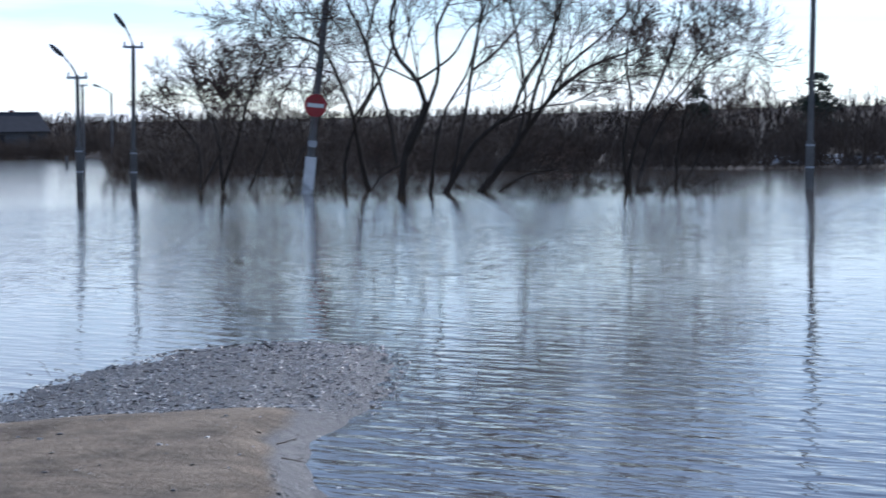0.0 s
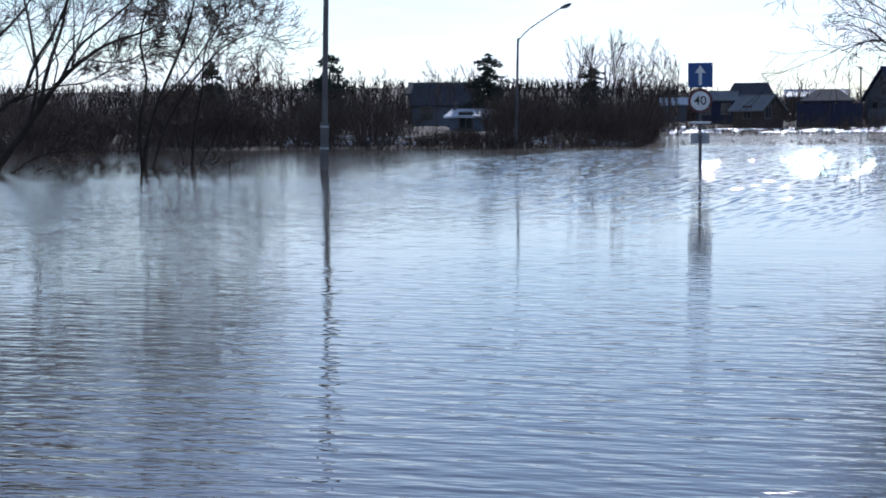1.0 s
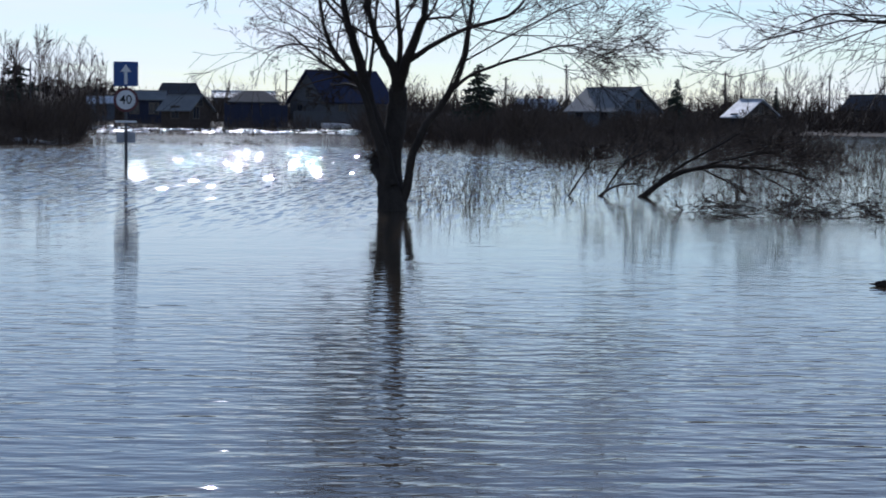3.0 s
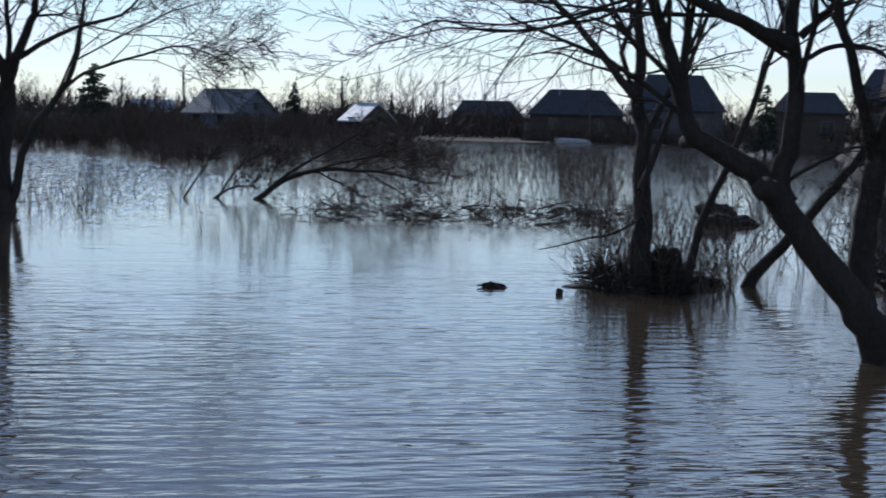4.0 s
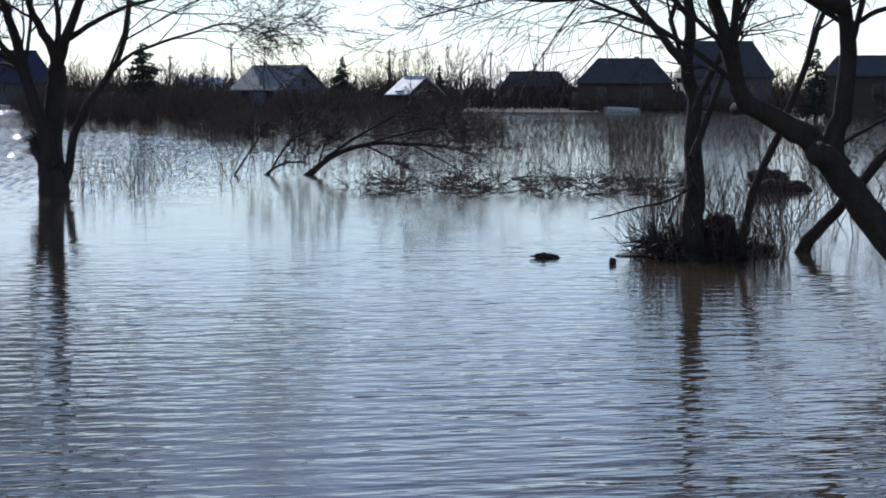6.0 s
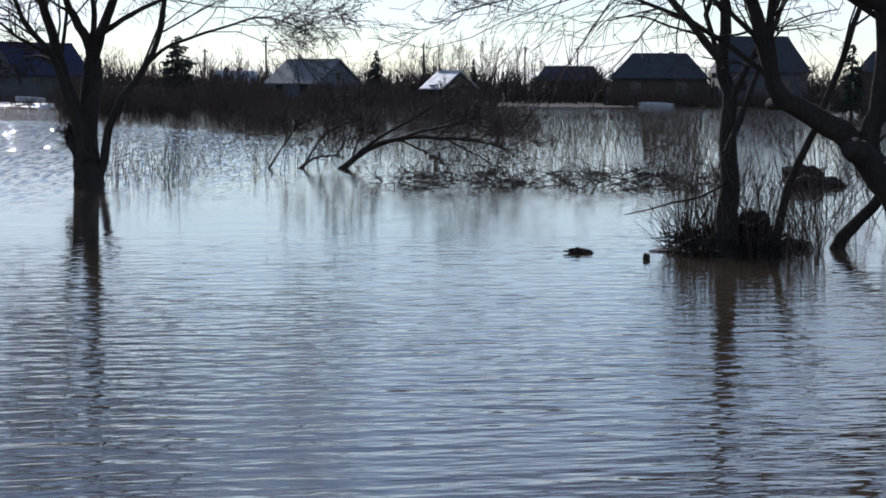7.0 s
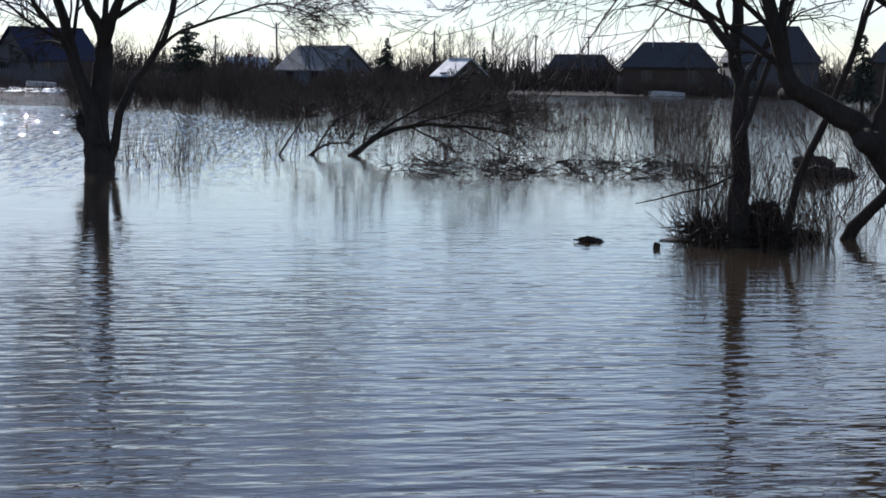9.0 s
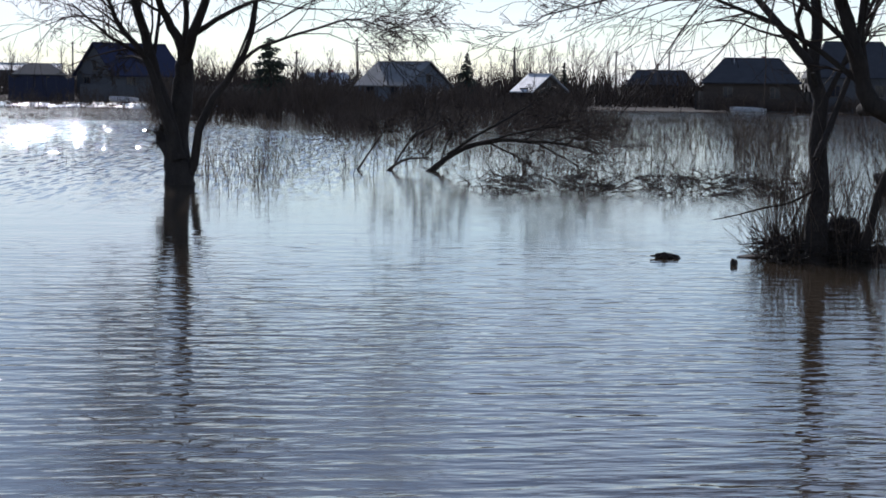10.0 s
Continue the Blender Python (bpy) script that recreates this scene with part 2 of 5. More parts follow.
def ground_material():
    """Dry sand on the high parts, wet gravel at the water's edge, brown grass far off."""
    m = bpy.data.materials.new("ground")
    m.use_nodes = True
    n, l = m.node_tree.nodes, m.node_tree.links
    p = n["Principled BSDF"]
    p.inputs["Specular IOR Level"].default_value = 0.3
    tc = n.new("ShaderNodeTexCoord")
    sep = n.new("ShaderNodeSeparateXYZ")
    l.new(tc.outputs["Object"], sep.inputs["Vector"])

    def noise_ramp(scale, c0, c1, lo=0.35, hi=0.65):
        t, r = n.new("ShaderNodeTexNoise"), n.new("ShaderNodeValToRGB")
        t.inputs["Scale"].default_value, t.inputs["Detail"].default_value, t.inputs["Roughness"].default_value = scale, 8, 0.7
        r.color_ramp.elements[0].position, r.color_ramp.elements[1].position = lo, hi
        r.color_ramp.elements[0].color, r.color_ramp.elements[1].color = (*c0, 1), (*c1, 1)
        l.new(tc.outputs["Object"], t.inputs["Vector"])
        l.new(t.outputs["Fac"], r.inputs["Fac"])
        return t, r.outputs["Color"]

    t1, sand = noise_ramp(1.6, (0.1, 0.075, 0.05), (0.36, 0.28, 0.19), 0.32, 0.66)
    t2, gravel = noise_ramp(16, (0.016, 0.015, 0.014), (0.088, 0.078, 0.066), 0.38, 0.68)
    t3, grass = noise_ramp(0.25, (0.028, 0.021, 0.015), (0.07, 0.052, 0.034))
    edge = n.new("ShaderNodeTexNoise")
    edge.inputs["Scale"].default_value, edge.inputs["Detail"].default_value = 1.3, 5
    l.new(tc.outputs["Object"], edge.inputs["Vector"])
    ma = n.new("ShaderNodeMath")
    ma.operation = "MULTIPLY_ADD"
    ma.inputs[1].default_value = 0.03
    l.new(edge.outputs["Fac"], ma.inputs[0])
    l.new(sep.outputs["Z"], ma.inputs[2])
    dry = n.new("ShaderNodeMapRange")
    dry.inputs["From Min"].default_value, dry.inputs["From Max"].default_value = 0.062, 0.085
    l.new(ma.outputs["Value"], dry.inputs["Value"])
    mix = n.new("ShaderNodeMixRGB")
    l.new(dry.outputs["Result"], mix.inputs["Fac"])
    l.new(gravel, mix.inputs["Color1"])
    l.new(sand, mix.inputs["Color2"])
    dist = n.new("ShaderNodeVectorMath")
    dist.operation = "LENGTH"
    l.new(tc.outputs["Object"], dist.inputs[0])
    far = n.new("ShaderNodeMapRange")
    far.inputs["From Min"].default_value, far.inputs["From Max"].default_value = 30, 40
    l.new(dist.outputs["Value"], far.inputs["Value"])
    mix2 = n.new("ShaderNodeMixRGB")
    l.new(far.outputs["Result"], mix2.inputs["Fac"])
    l.new(mix.outputs["Color"], mix2.inputs["Color1"])
    l.new(grass, mix2.inputs["Color2"])
    l.new(mix2.outputs["Color"], p.inputs["Base Color"])
    rr = n.new("ShaderNodeMapRange")
    rr.inputs["To Min"].default_value, rr.inputs["To Max"].default_value = 0.55, 0.97
    solid = n.new("ShaderNodeMath")
    solid.operation = "MAXIMUM"
    l.new(dry.outputs["Result"], solid.inputs[0])
    l.new(far.outputs["Result"], solid.inputs[1])
    l.new(solid.outputs["Value"], rr.inputs["Value"])
    l.new(rr.outputs["Result"], p.inputs["Roughness"])
    bm_n = n.new("ShaderNodeBump")
    bm_n.inputs["Strength"].default_value, bm_n.inputs["Distance"].default_value = 1.0, 0.03
    l.new(t2.outputs["Fac"], bm_n.inputs["Height"])
    l.new(bm_n.outputs["Normal"], p.inputs["Normal"])
    return m


GROUND = ground_material()


# ---- helpers for meshes ----
def mesh_object(name, verts, faces, mat, parent=None, label="", smooth=False):
    me = bpy.data.meshes.new(name)
    me.from_pydata([tuple(v) for v in verts] if not isinstance(verts, np.ndarray) else verts.tolist(), [], faces if not isinstance(faces, np.ndarray) else faces.tolist())
    me.materials.append(mat)
    if smooth:
        me.polygons.foreach_set("use_smooth", [True] * len(me.polygons))
    me.update()
    ob = new(name, me)
    if parent:
        ob.parent = parent
    return tagged(ob, label) if label else ob


def part(name, bm, mat, parent, label=""):
    """One bmesh as one mesh object under a thing or a part."""
    bmesh.ops.recalc_face_normals(bm, faces=bm.faces)
    me = bpy.data.meshes.new(name)
    bm.to_mesh(me)
    bm.free()
    me.materials.append(mat)
    ob = new(name, me)
    ob.parent = parent
    return tagged(ob, label) if label else ob


def thing(name, m, label, category, group="", kind=""):
    ob = new(name)
    ob.matrix_world = m
    return tagged(ob, label, category, group, kind)


def box(bm, x0, y0, z0, x1, y1, z1, bevel=0.0, m=None):
    vs = bmesh.ops.create_cube(bm, size=1.0)["verts"]
    bmesh.ops.scale(bm, vec=(x1 - x0, y1 - y0, z1 - z0), verts=vs)
    bmesh.ops.translate(bm, vec=((x0 + x1) / 2, (y0 + y1) / 2, (z0 + z1) / 2), verts=vs)
    if bevel:
        es = list({e for v in vs for e in v.link_edges})
        bmesh.ops.bevel(bm, geom=es, offset=bevel, segments=2, affect="EDGES")
    if m:
        bmesh.ops.transform(bm, matrix=m, verts=[v for v in bm.verts])
    return bm


def tubes(P, R, sides=5):
    """Tapered tubes along many polylines at once: P (n, k, 3), R (n, k)."""
    n, k, _ = P.shape
    T = np.gradient(P, axis=1)
    T /= np.linalg.norm(T, axis=2, keepdims=True) + 1e-9
    ref = np.where(np.abs(T[:, :1, 2:3]) > 0.9, np.array([1.0, 0, 0]), np.array([0, 0, 1.0]))
    U = np.cross(T, np.broadcast_to(ref, T.shape))
    U /= np.linalg.norm(U, axis=2, keepdims=True) + 1e-9
    V = np.cross(T, U)
    a = np.arange(sides) * 2 * np.pi / sides
    ring = U[:, :, None] * np.cos(a)[None, None, :, None] + V[:, :, None] * np.sin(a)[None, None, :, None]
    verts = (P[:, :, None] + ring * R[:, :, None, None]).reshape(-1, 3)
    i = np.arange(n)[:, None, None] * k * sides + np.arange(k - 1)[None, :, None] * sides
    s = np.arange(sides)[None, None, :]
    s2 = (s + 1) % sides
    quads = np.stack([i + s, i + s2, i + s2 + sides, i + s + sides], -1).reshape(-1, 4)
    return verts, quads


def merged(lists):
    """Joins (verts, quads) pairs into one."""
    vs, fs, o = [], [], 0
    for v, q in lists:
        vs.append(v)
        fs.append(q + o)
        o += len(v)
    return np.concatenate(vs), np.concatenate(fs)


def smooth_line(points, k, rng=None, wobble=0.0):
    """A smooth polyline of k points through a few control points."""
    p = np.array(points, float)
    t = np.linspace(0, len(p) - 1, k)
    out = np.zeros((k, p.shape[1]))
    q = np.vstack([2 * p[0] - p[1], p, 2 * p[-1] - p[-2]])
    for j, u in enumerate(t):
        i = min(int(u), len(p) - 2)
        w = u - i
        a, b, c, d = q[i], q[i + 1], q[i + 2], q[i + 3]
        out[j] = 0.5 * (2 * b + (c - a) * w + (2 * a - 5 * b + 4 * c - d) * w * w + (3 * b - a - 3 * c + d) * w ** 3)
    if wobble and rng is not None:
        out[1:-1, :3] += rng.normal(0, wobble, (k - 2, 3))
    return out


def grow(P, R, count, length, spread, rng, k=5, lo=0.25, lift=0.15, droop=0.0, thin=0.55, wander=0.18, min_r=0.003, end=0.35):
    """Side branches of many branches at once; length is a share of the parent's length."""
    n, kk, _ = P.shape
    idx = np.repeat(np.arange(n), count)
    t = lo + (1 - lo) * rng.random(len(idx)) ** 0.8
    u = t * (kk - 1)
    i = np.minimum(u.astype(int), kk - 2)
    w = (u - i)[:, None]
    start = P[idx, i] * (1 - w) + P[idx, i + 1] * w
    r0 = (R[idx, i] * (1 - w[:, 0]) + R[idx, i + 1] * w[:, 0]) * thin
    along = P[idx, i + 1] - P[idx, i]
    along /= np.linalg.norm(along, axis=1, keepdims=True) + 1e-9
    side = rng.normal(0, 1, along.shape)
    side -= along * (side * along).sum(1, keepdims=True)
    side /= np.linalg.norm(side, axis=1, keepdims=True) + 1e-9
    ang = np.radians(spread) * (0.6 + 0.8 * rng.random(len(idx)))[:, None]
    d = along * np.cos(ang) + side * np.sin(ang)
    d[:, 2] += lift
    d /= np.linalg.norm(d, axis=1, keepdims=True)
    plen = np.linalg.norm(np.diff(P, axis=1), axis=2).sum(1)[idx]
    ln = plen * length * (0.5 + 0.9 * rng.random(len(idx))) * (1.15 - 0.6 * t)
    out = np.zeros((len(idx), k, 3))
    out[:, 0] = start
    for j in range(1, k):
        d = d + rng.normal(0, wander, d.shape)
        d[:, 2] += lift * 0.25 - droop * j / k
        d /= np.linalg.norm(d, axis=1, keepdims=True)
        out[:, j] = out[:, j - 1] + d * (ln / (k - 1))[:, None]
    rad = np.maximum(r0[:, None] * np.linspace(1, end, k)[None], min_r)
    return out, rad


def crown(P, R, levels, rng, min_r=0.003):
    """Repeated branching; levels: (count, length, spread, lift, droop)."""
    made = []
    for n, (count, length, spread, lift, droop) in enumerate(levels):
        P, R = grow(P, R, count, length, spread, rng, k=(5, 5, 4, 3)[n], lo=0.34 if n == 0 else 0.15, lift=lift, droop=droop, thin=0.42 if n == 0 else 0.5, wander=0.17, min_r=min_r)
        made.append((P, R))
    return made


def limb(points, r0, r1, k, rng, wobble=0.0):
    """One limb as arrays for tubes(): control points in metres, radius from foot to tip."""
    p = smooth_line(points, k, rng, wobble)
    return p[None], np.linspace(r0, r1, k)[None]


def tree(name, bearing, distance, label, limbs, levels, seed, min_r=0.004, twig=None, group="", category="tree"):
    """A bare tree. limbs: (control points as (right, up[, deeper]), foot radius, tip radius), seen from the viewer's spot."""
    rng = np.random.default_rng(seed)
    ob = thing(name, pose(*away(bearing, distance, 0), 0, 0, -bearing), label, category, group)
    twigs = []
    for n, (pts, r0, r1) in enumerate(limbs):
        pts = [(p[0], p[2] if len(p) > 2 else 0.0, p[1]) for p in pts]
        span = sum(math.dist(a, c) for a, c in zip(pts, pts[1:]))
        P, R = limb(pts, r0, r1, 18, rng, min(r0 * 0.1, span / 17 * 0.07))
        R *= rng.uniform(0.98, 1.03, R.shape)
        if n == 0:
            R[0, :3] *= (1.22, 1.12, 1.05)
        tip = P[:, -1:] + (P[:, -1:] - P[:, -2:-1]) * 0.04      # closes the broken or cut end
        mesh_object("trunk" if n == 0 else "limb", *tubes(np.concatenate([P, tip], 1), np.concatenate([R, R[:, -1:] * 0.02], 1), 12), BARK, ob, smooth=True)
        # the first forks are parts, all finer growth is one mesh of twigs
        if r0 > 0.07 and r1 > r0 * 0.72 or n == 0 and r0 > 0.12:
            continue                    # a bare lower bole
        if np.linalg.norm(P[0, -1] - P[0, 0]) < 0.5:
            continue                    # a stub
        if r0 < 0.015:
            continue                    # a single bare twig
        made = crown(P, R, levels, rng, min_r)
        bp, br = made[0]
        for i in range(len(bp)):
            mesh_object("branch", *tubes(bp[i:i + 1], br[i:i + 1], 6), BARK, ob, smooth=True)
        twigs += [tubes(p, r, sides=4 if lv == 0 else 3) for lv, (p, r) in enumerate(made[1:])]
    if twigs:
        tagged(mesh_object("crown", *merged(twigs), twig or TWIG, ob, smooth=True), "fine bare twigs", kind="stuff")
    return ob


def thicket(name, label, category, n, b0, b1, d0, d1, h0, h1, seed, mat, rad=0.012, lean=0.25, z=-0.1, fork=3, base=None, kind="stuff"):
    """A stand of thin stems that fork, over a stretch of bearings and distances."""
    rng = np.random.default_rng(seed)
    b, d = rng.uniform(b0, b1, n), rng.uniform(d0, d1, n)
    if base is not None:
        d = base(b, rng.random(n))
    a = np.radians(b)
    gx, gy = d * np.sin(a), d * np.cos(a)
    foot = np.stack([gx, gy, np.maximum(z, ground_height(gx, gy) - 0.08) if d1 > 80 else np.full(n, z)], -1)
    # clumps of taller and lower growth
    tall = 0.5 + 0.3 * np.sin(b * 2.1 + seed) * np.sin(b * 0.83 + d * 0.11 + seed) + 0.22 * np.sin(b * 7.3 + d * 0.3) + rng.normal(0, 0.2, n)
    hgt = h0 + (h1 - h0) * np.clip(tall, 0, 1.15)
    k = 4 if d1 > 80 else 5
    P = np.zeros((n, k, 3))
    dirs = rng.normal(0, lean, (n, 3))
    dirs[:, 2] = 1
    P[:, 0] = foot
    for j in range(1, k):
        dirs[:, :2] += rng.normal(0, lean * 0.35, (n, 2))
        step = dirs / np.linalg.norm(dirs, axis=1, keepdims=True)
        P[:, j] = P[:, j - 1] + step * (hgt / (k - 1))[:, None]
    R = rad * np.linspace(1, 0.35, k)[None] * rng.uniform(0.6, 1.3, (n, 1))
    sets = [tubes(P, R, 3)]
    if fork:
        P2, R2 = grow(P, R, fork, 0.6, 38, rng, k=3 if d1 > 80 else 4, lo=0.2, lift=0.15, min_r=rad * 0.3, wander=0.25)
        sets.append(tubes(P2, R2, 3))
    v, q = merged(sets)
    return tagged(mesh_object(name, v, q, mat), label, category, kind=kind)


# ---- ground and water ----
SPIT = [(-4.2, 4.6), (-5.6, 6.4), (-6.5, 7.3), (-7.5, 9.2), (-8.5, 10.6), (-9.4, 11.4), (-10.2, 11.2), (-10.4, 10.3), (-9.9, 8.8), (-9.3, 7.4), (-9.6, 4.5), (-14, -8), (5, -8), (1.8, 0.6), (-1.5, 1.8)]


def to_shape(x, y, shape):
    """Distance inside a closed outline (negative outside)."""
    best, inside = np.full(x.shape, 1e9), np.zeros(x.shape, bool)
    for (ax, ay), (bx, by) in zip(shape, shape[1:] + shape[:1]):
        ex, ey = bx - ax, by - ay
        t = np.clip(((x - ax) * ex + (y - ay) * ey) / (ex * ex + ey * ey), 0, 1)
        best = np.minimum(best, np.hypot(x - ax - t * ex, y - ay - t * ey))
        cross = (ay > y) != (by > y)
        with np.errstate(divide="ignore", invalid="ignore"):
            inside ^= cross & (x < ex * (y - ay) / (by - ay if by != ay else 1e-9) + ax)
    return np.where(inside, best, -best)


def shore(b):
    """Distance of the far bank, by bearing."""
    return np.interp(b, [-180, -60, -50, -47, -44, -30, -22, -19, -16, -13, -7, -2, 3, 8, 14, 18, 19, 21, 60, 180], [60, 200, 230, 180, 120, 90, 92, 95, 150, 165, 160, 180, 187, 188, 188, 188, 60, 34, 40, 60])


def ridge(b, d):
    """Low hills behind the far bank."""
    top = np.interp(b, [-70, -52, -46, -38, -30, -24, -17, -13, -5, 5, 20, 40], [5, 5, 5.2, 5.8, 6.4, 6.8, 6.4, 4.5, 2.0, 1.4, 1.2, 1.2])
    return top * np.clip((d - 240) / 160, 0, 1) ** 1.3 + np.clip((d - 500) / 2500, 0, 1) * 10


def ground_height(x, y):
    d, b = np.hypot(x, y), np.degrees(np.arctan2(x, y))
    over = d - shore(b)
    bank = np.clip(over / 4.0, -0.7, 0.1)
    bank = bank + np.clip((over - 12) / 60, 0, 0.6) + np.where(over > 0, ridge(b, d), 0)
    near = to_shape(x, y, SPIT)
    rise = np.clip((11.4 + 0.25 * np.sin(x * 2.3) - d) / 1.3, 0, 1)
    inner = 0.028 * (1 - np.exp(-np.maximum(near, 0) / 0.4)) + 0.085 * rise * rise * (3 - 2 * rise) * np.clip(near / 0.4, 0, 1)
    spit = np.where(near > 0, inner, np.maximum(near * 0.12, -0.7)) + 0.006 * np.sin(x * 5.1 + y) * np.sin(y * 4.3) + 0.004 * np.sin(x * 11 - y * 3)
    return np.where(d < 30, np.maximum(spit, -0.7), bank)


rings = np.concatenate([np.linspace(0.0, 5, 12), np.linspace(5.3, 17, 70), np.linspace(18, 90, 40), np.linspace(92, 260, 85), np.geomspace(265, 4000, 40)])
turns = np.concatenate([np.linspace(-62, 36, 220), np.linspace(38, 296, 90)])
D, A = np.meshgrid(rings, np.radians(turns), indexing="ij")
GX, GY = D * np.sin(A), D * np.cos(A)
GZ = ground_height(GX, GY)
nr, na = D.shape
gi = np.arange(nr - 1)[:, None] * na + np.arange(na)[None]
gj = np.arange(nr - 1)[:, None] * na + (np.arange(na)[None] + 1) % na
g_quads = np.stack([gi, gi + na, gj + na, gj], -1).reshape(-1, 4)
ground = mesh_object("ground", np.stack([GX, GY, GZ], -1).reshape(-1, 3), g_quads, GROUND, smooth=True)
tagged(ground, "low flooded land of sand, gravel and dry brown grass", "ground", kind="structure")

wr = np.concatenate([np.linspace(0, 60, 16), np.geomspace(70, 700, 20)])
D, A = np.meshgrid(wr, np.radians(np.linspace(-180, 175, 72)), indexing="ij")
nr, na = D.shape
gi = np.arange(nr - 1)[:, None] * na + np.arange(na)[None]
gj = np.arange(nr - 1)[:, None] * na + (np.arange(na)[None] + 1) % na
water = mesh_object("water", np.stack([D * np.sin(A), D * np.cos(A), 0 * D], -1).reshape(-1, 3), np.stack([gi, gi + na, gj + na, gj], -1).reshape(-1, 4), WATER, smooth=True)
tagged(water, "rippled flood water reflecting sky and bare trees", "water", kind="structure")

# ---- the limbs of the trees: (right, up, deeper) in metres, foot and tip radius ----
OLD_WILLOW = [
    ([(0.00, -0.18), (-0.07, 0.14, -0.1), (-0.23, 0.41, -0.2), (-0.45, 0.70, -0.3), (-0.66, 0.98, -0.4), (-0.82, 1.18, -0.5), (-0.90, 1.26, -0.6)], 0.148, 0.080),
    ([(-0.75, 1.09), (-0.88, 1.24, -0.0), (-1.03, 1.36, -0.1), (-1.22, 1.47, -0.1), (-1.41, 1.57, -0.2), (-1.50, 1.76, -0.2), (-1.56, 2.03, -0.3), (-1.66, 2.36, -0.3), (-1.75, 2.65, -0.4), (-1.89, 3.51, -0.4), (-2.17, 5.22, -0.6)], 0.104, 0.020),
    ([(-1.38, 1.55), (-1.47, 1.55, 0.2), (-1.55, 1.54, 0.4)], 0.055, 0.048),
    ([(-0.78, 1.12), (-0.81, 1.29), (-0.77, 1.46), (-0.72, 1.75, 0.0), (-0.73, 2.04, 0.1), (-0.75, 2.27, 0.1), (-0.79, 2.46, 0.1), (-0.75, 2.66, 0.1), (-0.67, 3.53, 0.2), (-0.50, 5.26, 0.2)], 0.085, 0.026),
    ([(-0.75, 2.26), (-0.93, 2.33, -0.1), (-1.16, 2.44, -0.3), (-1.46, 2.58, -0.4), (-1.71, 2.69, -0.6), (-2.18, 3.38, -0.8), (-3.11, 4.76, -1.4)], 0.060, 0.018),
    ([(-0.70, 2.32), (-0.54, 2.48, -0.0), (-0.44, 2.63, -0.1), (-0.18, 3.45, -0.2), (0.35, 5.10, -0.5)], 0.032, 0.010),
    ([(-0.12, 0.13), (-0.19, 0.43), (-0.21, 0.60), (-0.20, 0.85), (-0.17, 1.14), (-0.12, 1.43)], 0.100, 0.086),
    ([(-0.12, 1.43), (-0.05, 1.70, -0.1), (0.09, 1.99, -0.2), (0.24, 2.28, -0.3), (0.36, 2.53, -0.4), (0.43, 2.80, -0.5), (0.56, 3.64, -0.6), (0.80, 5.34, -1.0)], 0.076, 0.023),
    ([(-0.10, 1.44), (0.14, 1.59, 0.0), (0.42, 1.77, 0.1), (0.70, 1.94, 0.1), (0.98, 2.15, 0.2), (1.21, 2.36, 0.2), (1.41, 2.58, 0.3), (1.52, 2.77, 0.3), (1.78, 3.59, 0.4), (2.29, 5.24, 0.6)], 0.066, 0.021),
    ([(-0.14, 1.43), (-0.19, 1.66, -0.1), (-0.26, 1.93, -0.2), (-0.35, 2.25, -0.3), (-0.44, 2.54, -0.4), (-0.50, 2.79, -0.5), (-0.60, 3.63, -0.7), (-0.81, 5.32, -1.1)], 0.050, 0.018),
    ([(-0.70, 2.13), (-0.51, 2.24), (-0.31, 2.26, -0.1), (-0.12, 2.21, -0.1), (-0.00, 2.10, -0.2)], 0.020, 0.012),
    ([(-0.05, 0.69), (0.08, 0.86), (0.32, 0.95), (0.65, 0.87)], 0.018, 0.008),
    ([(-0.82, 1.13), (-0.72, 1.30), (-0.35, 1.51, -0.1), (-0.15, 1.56, -0.1)], 0.016, 0.008),
]
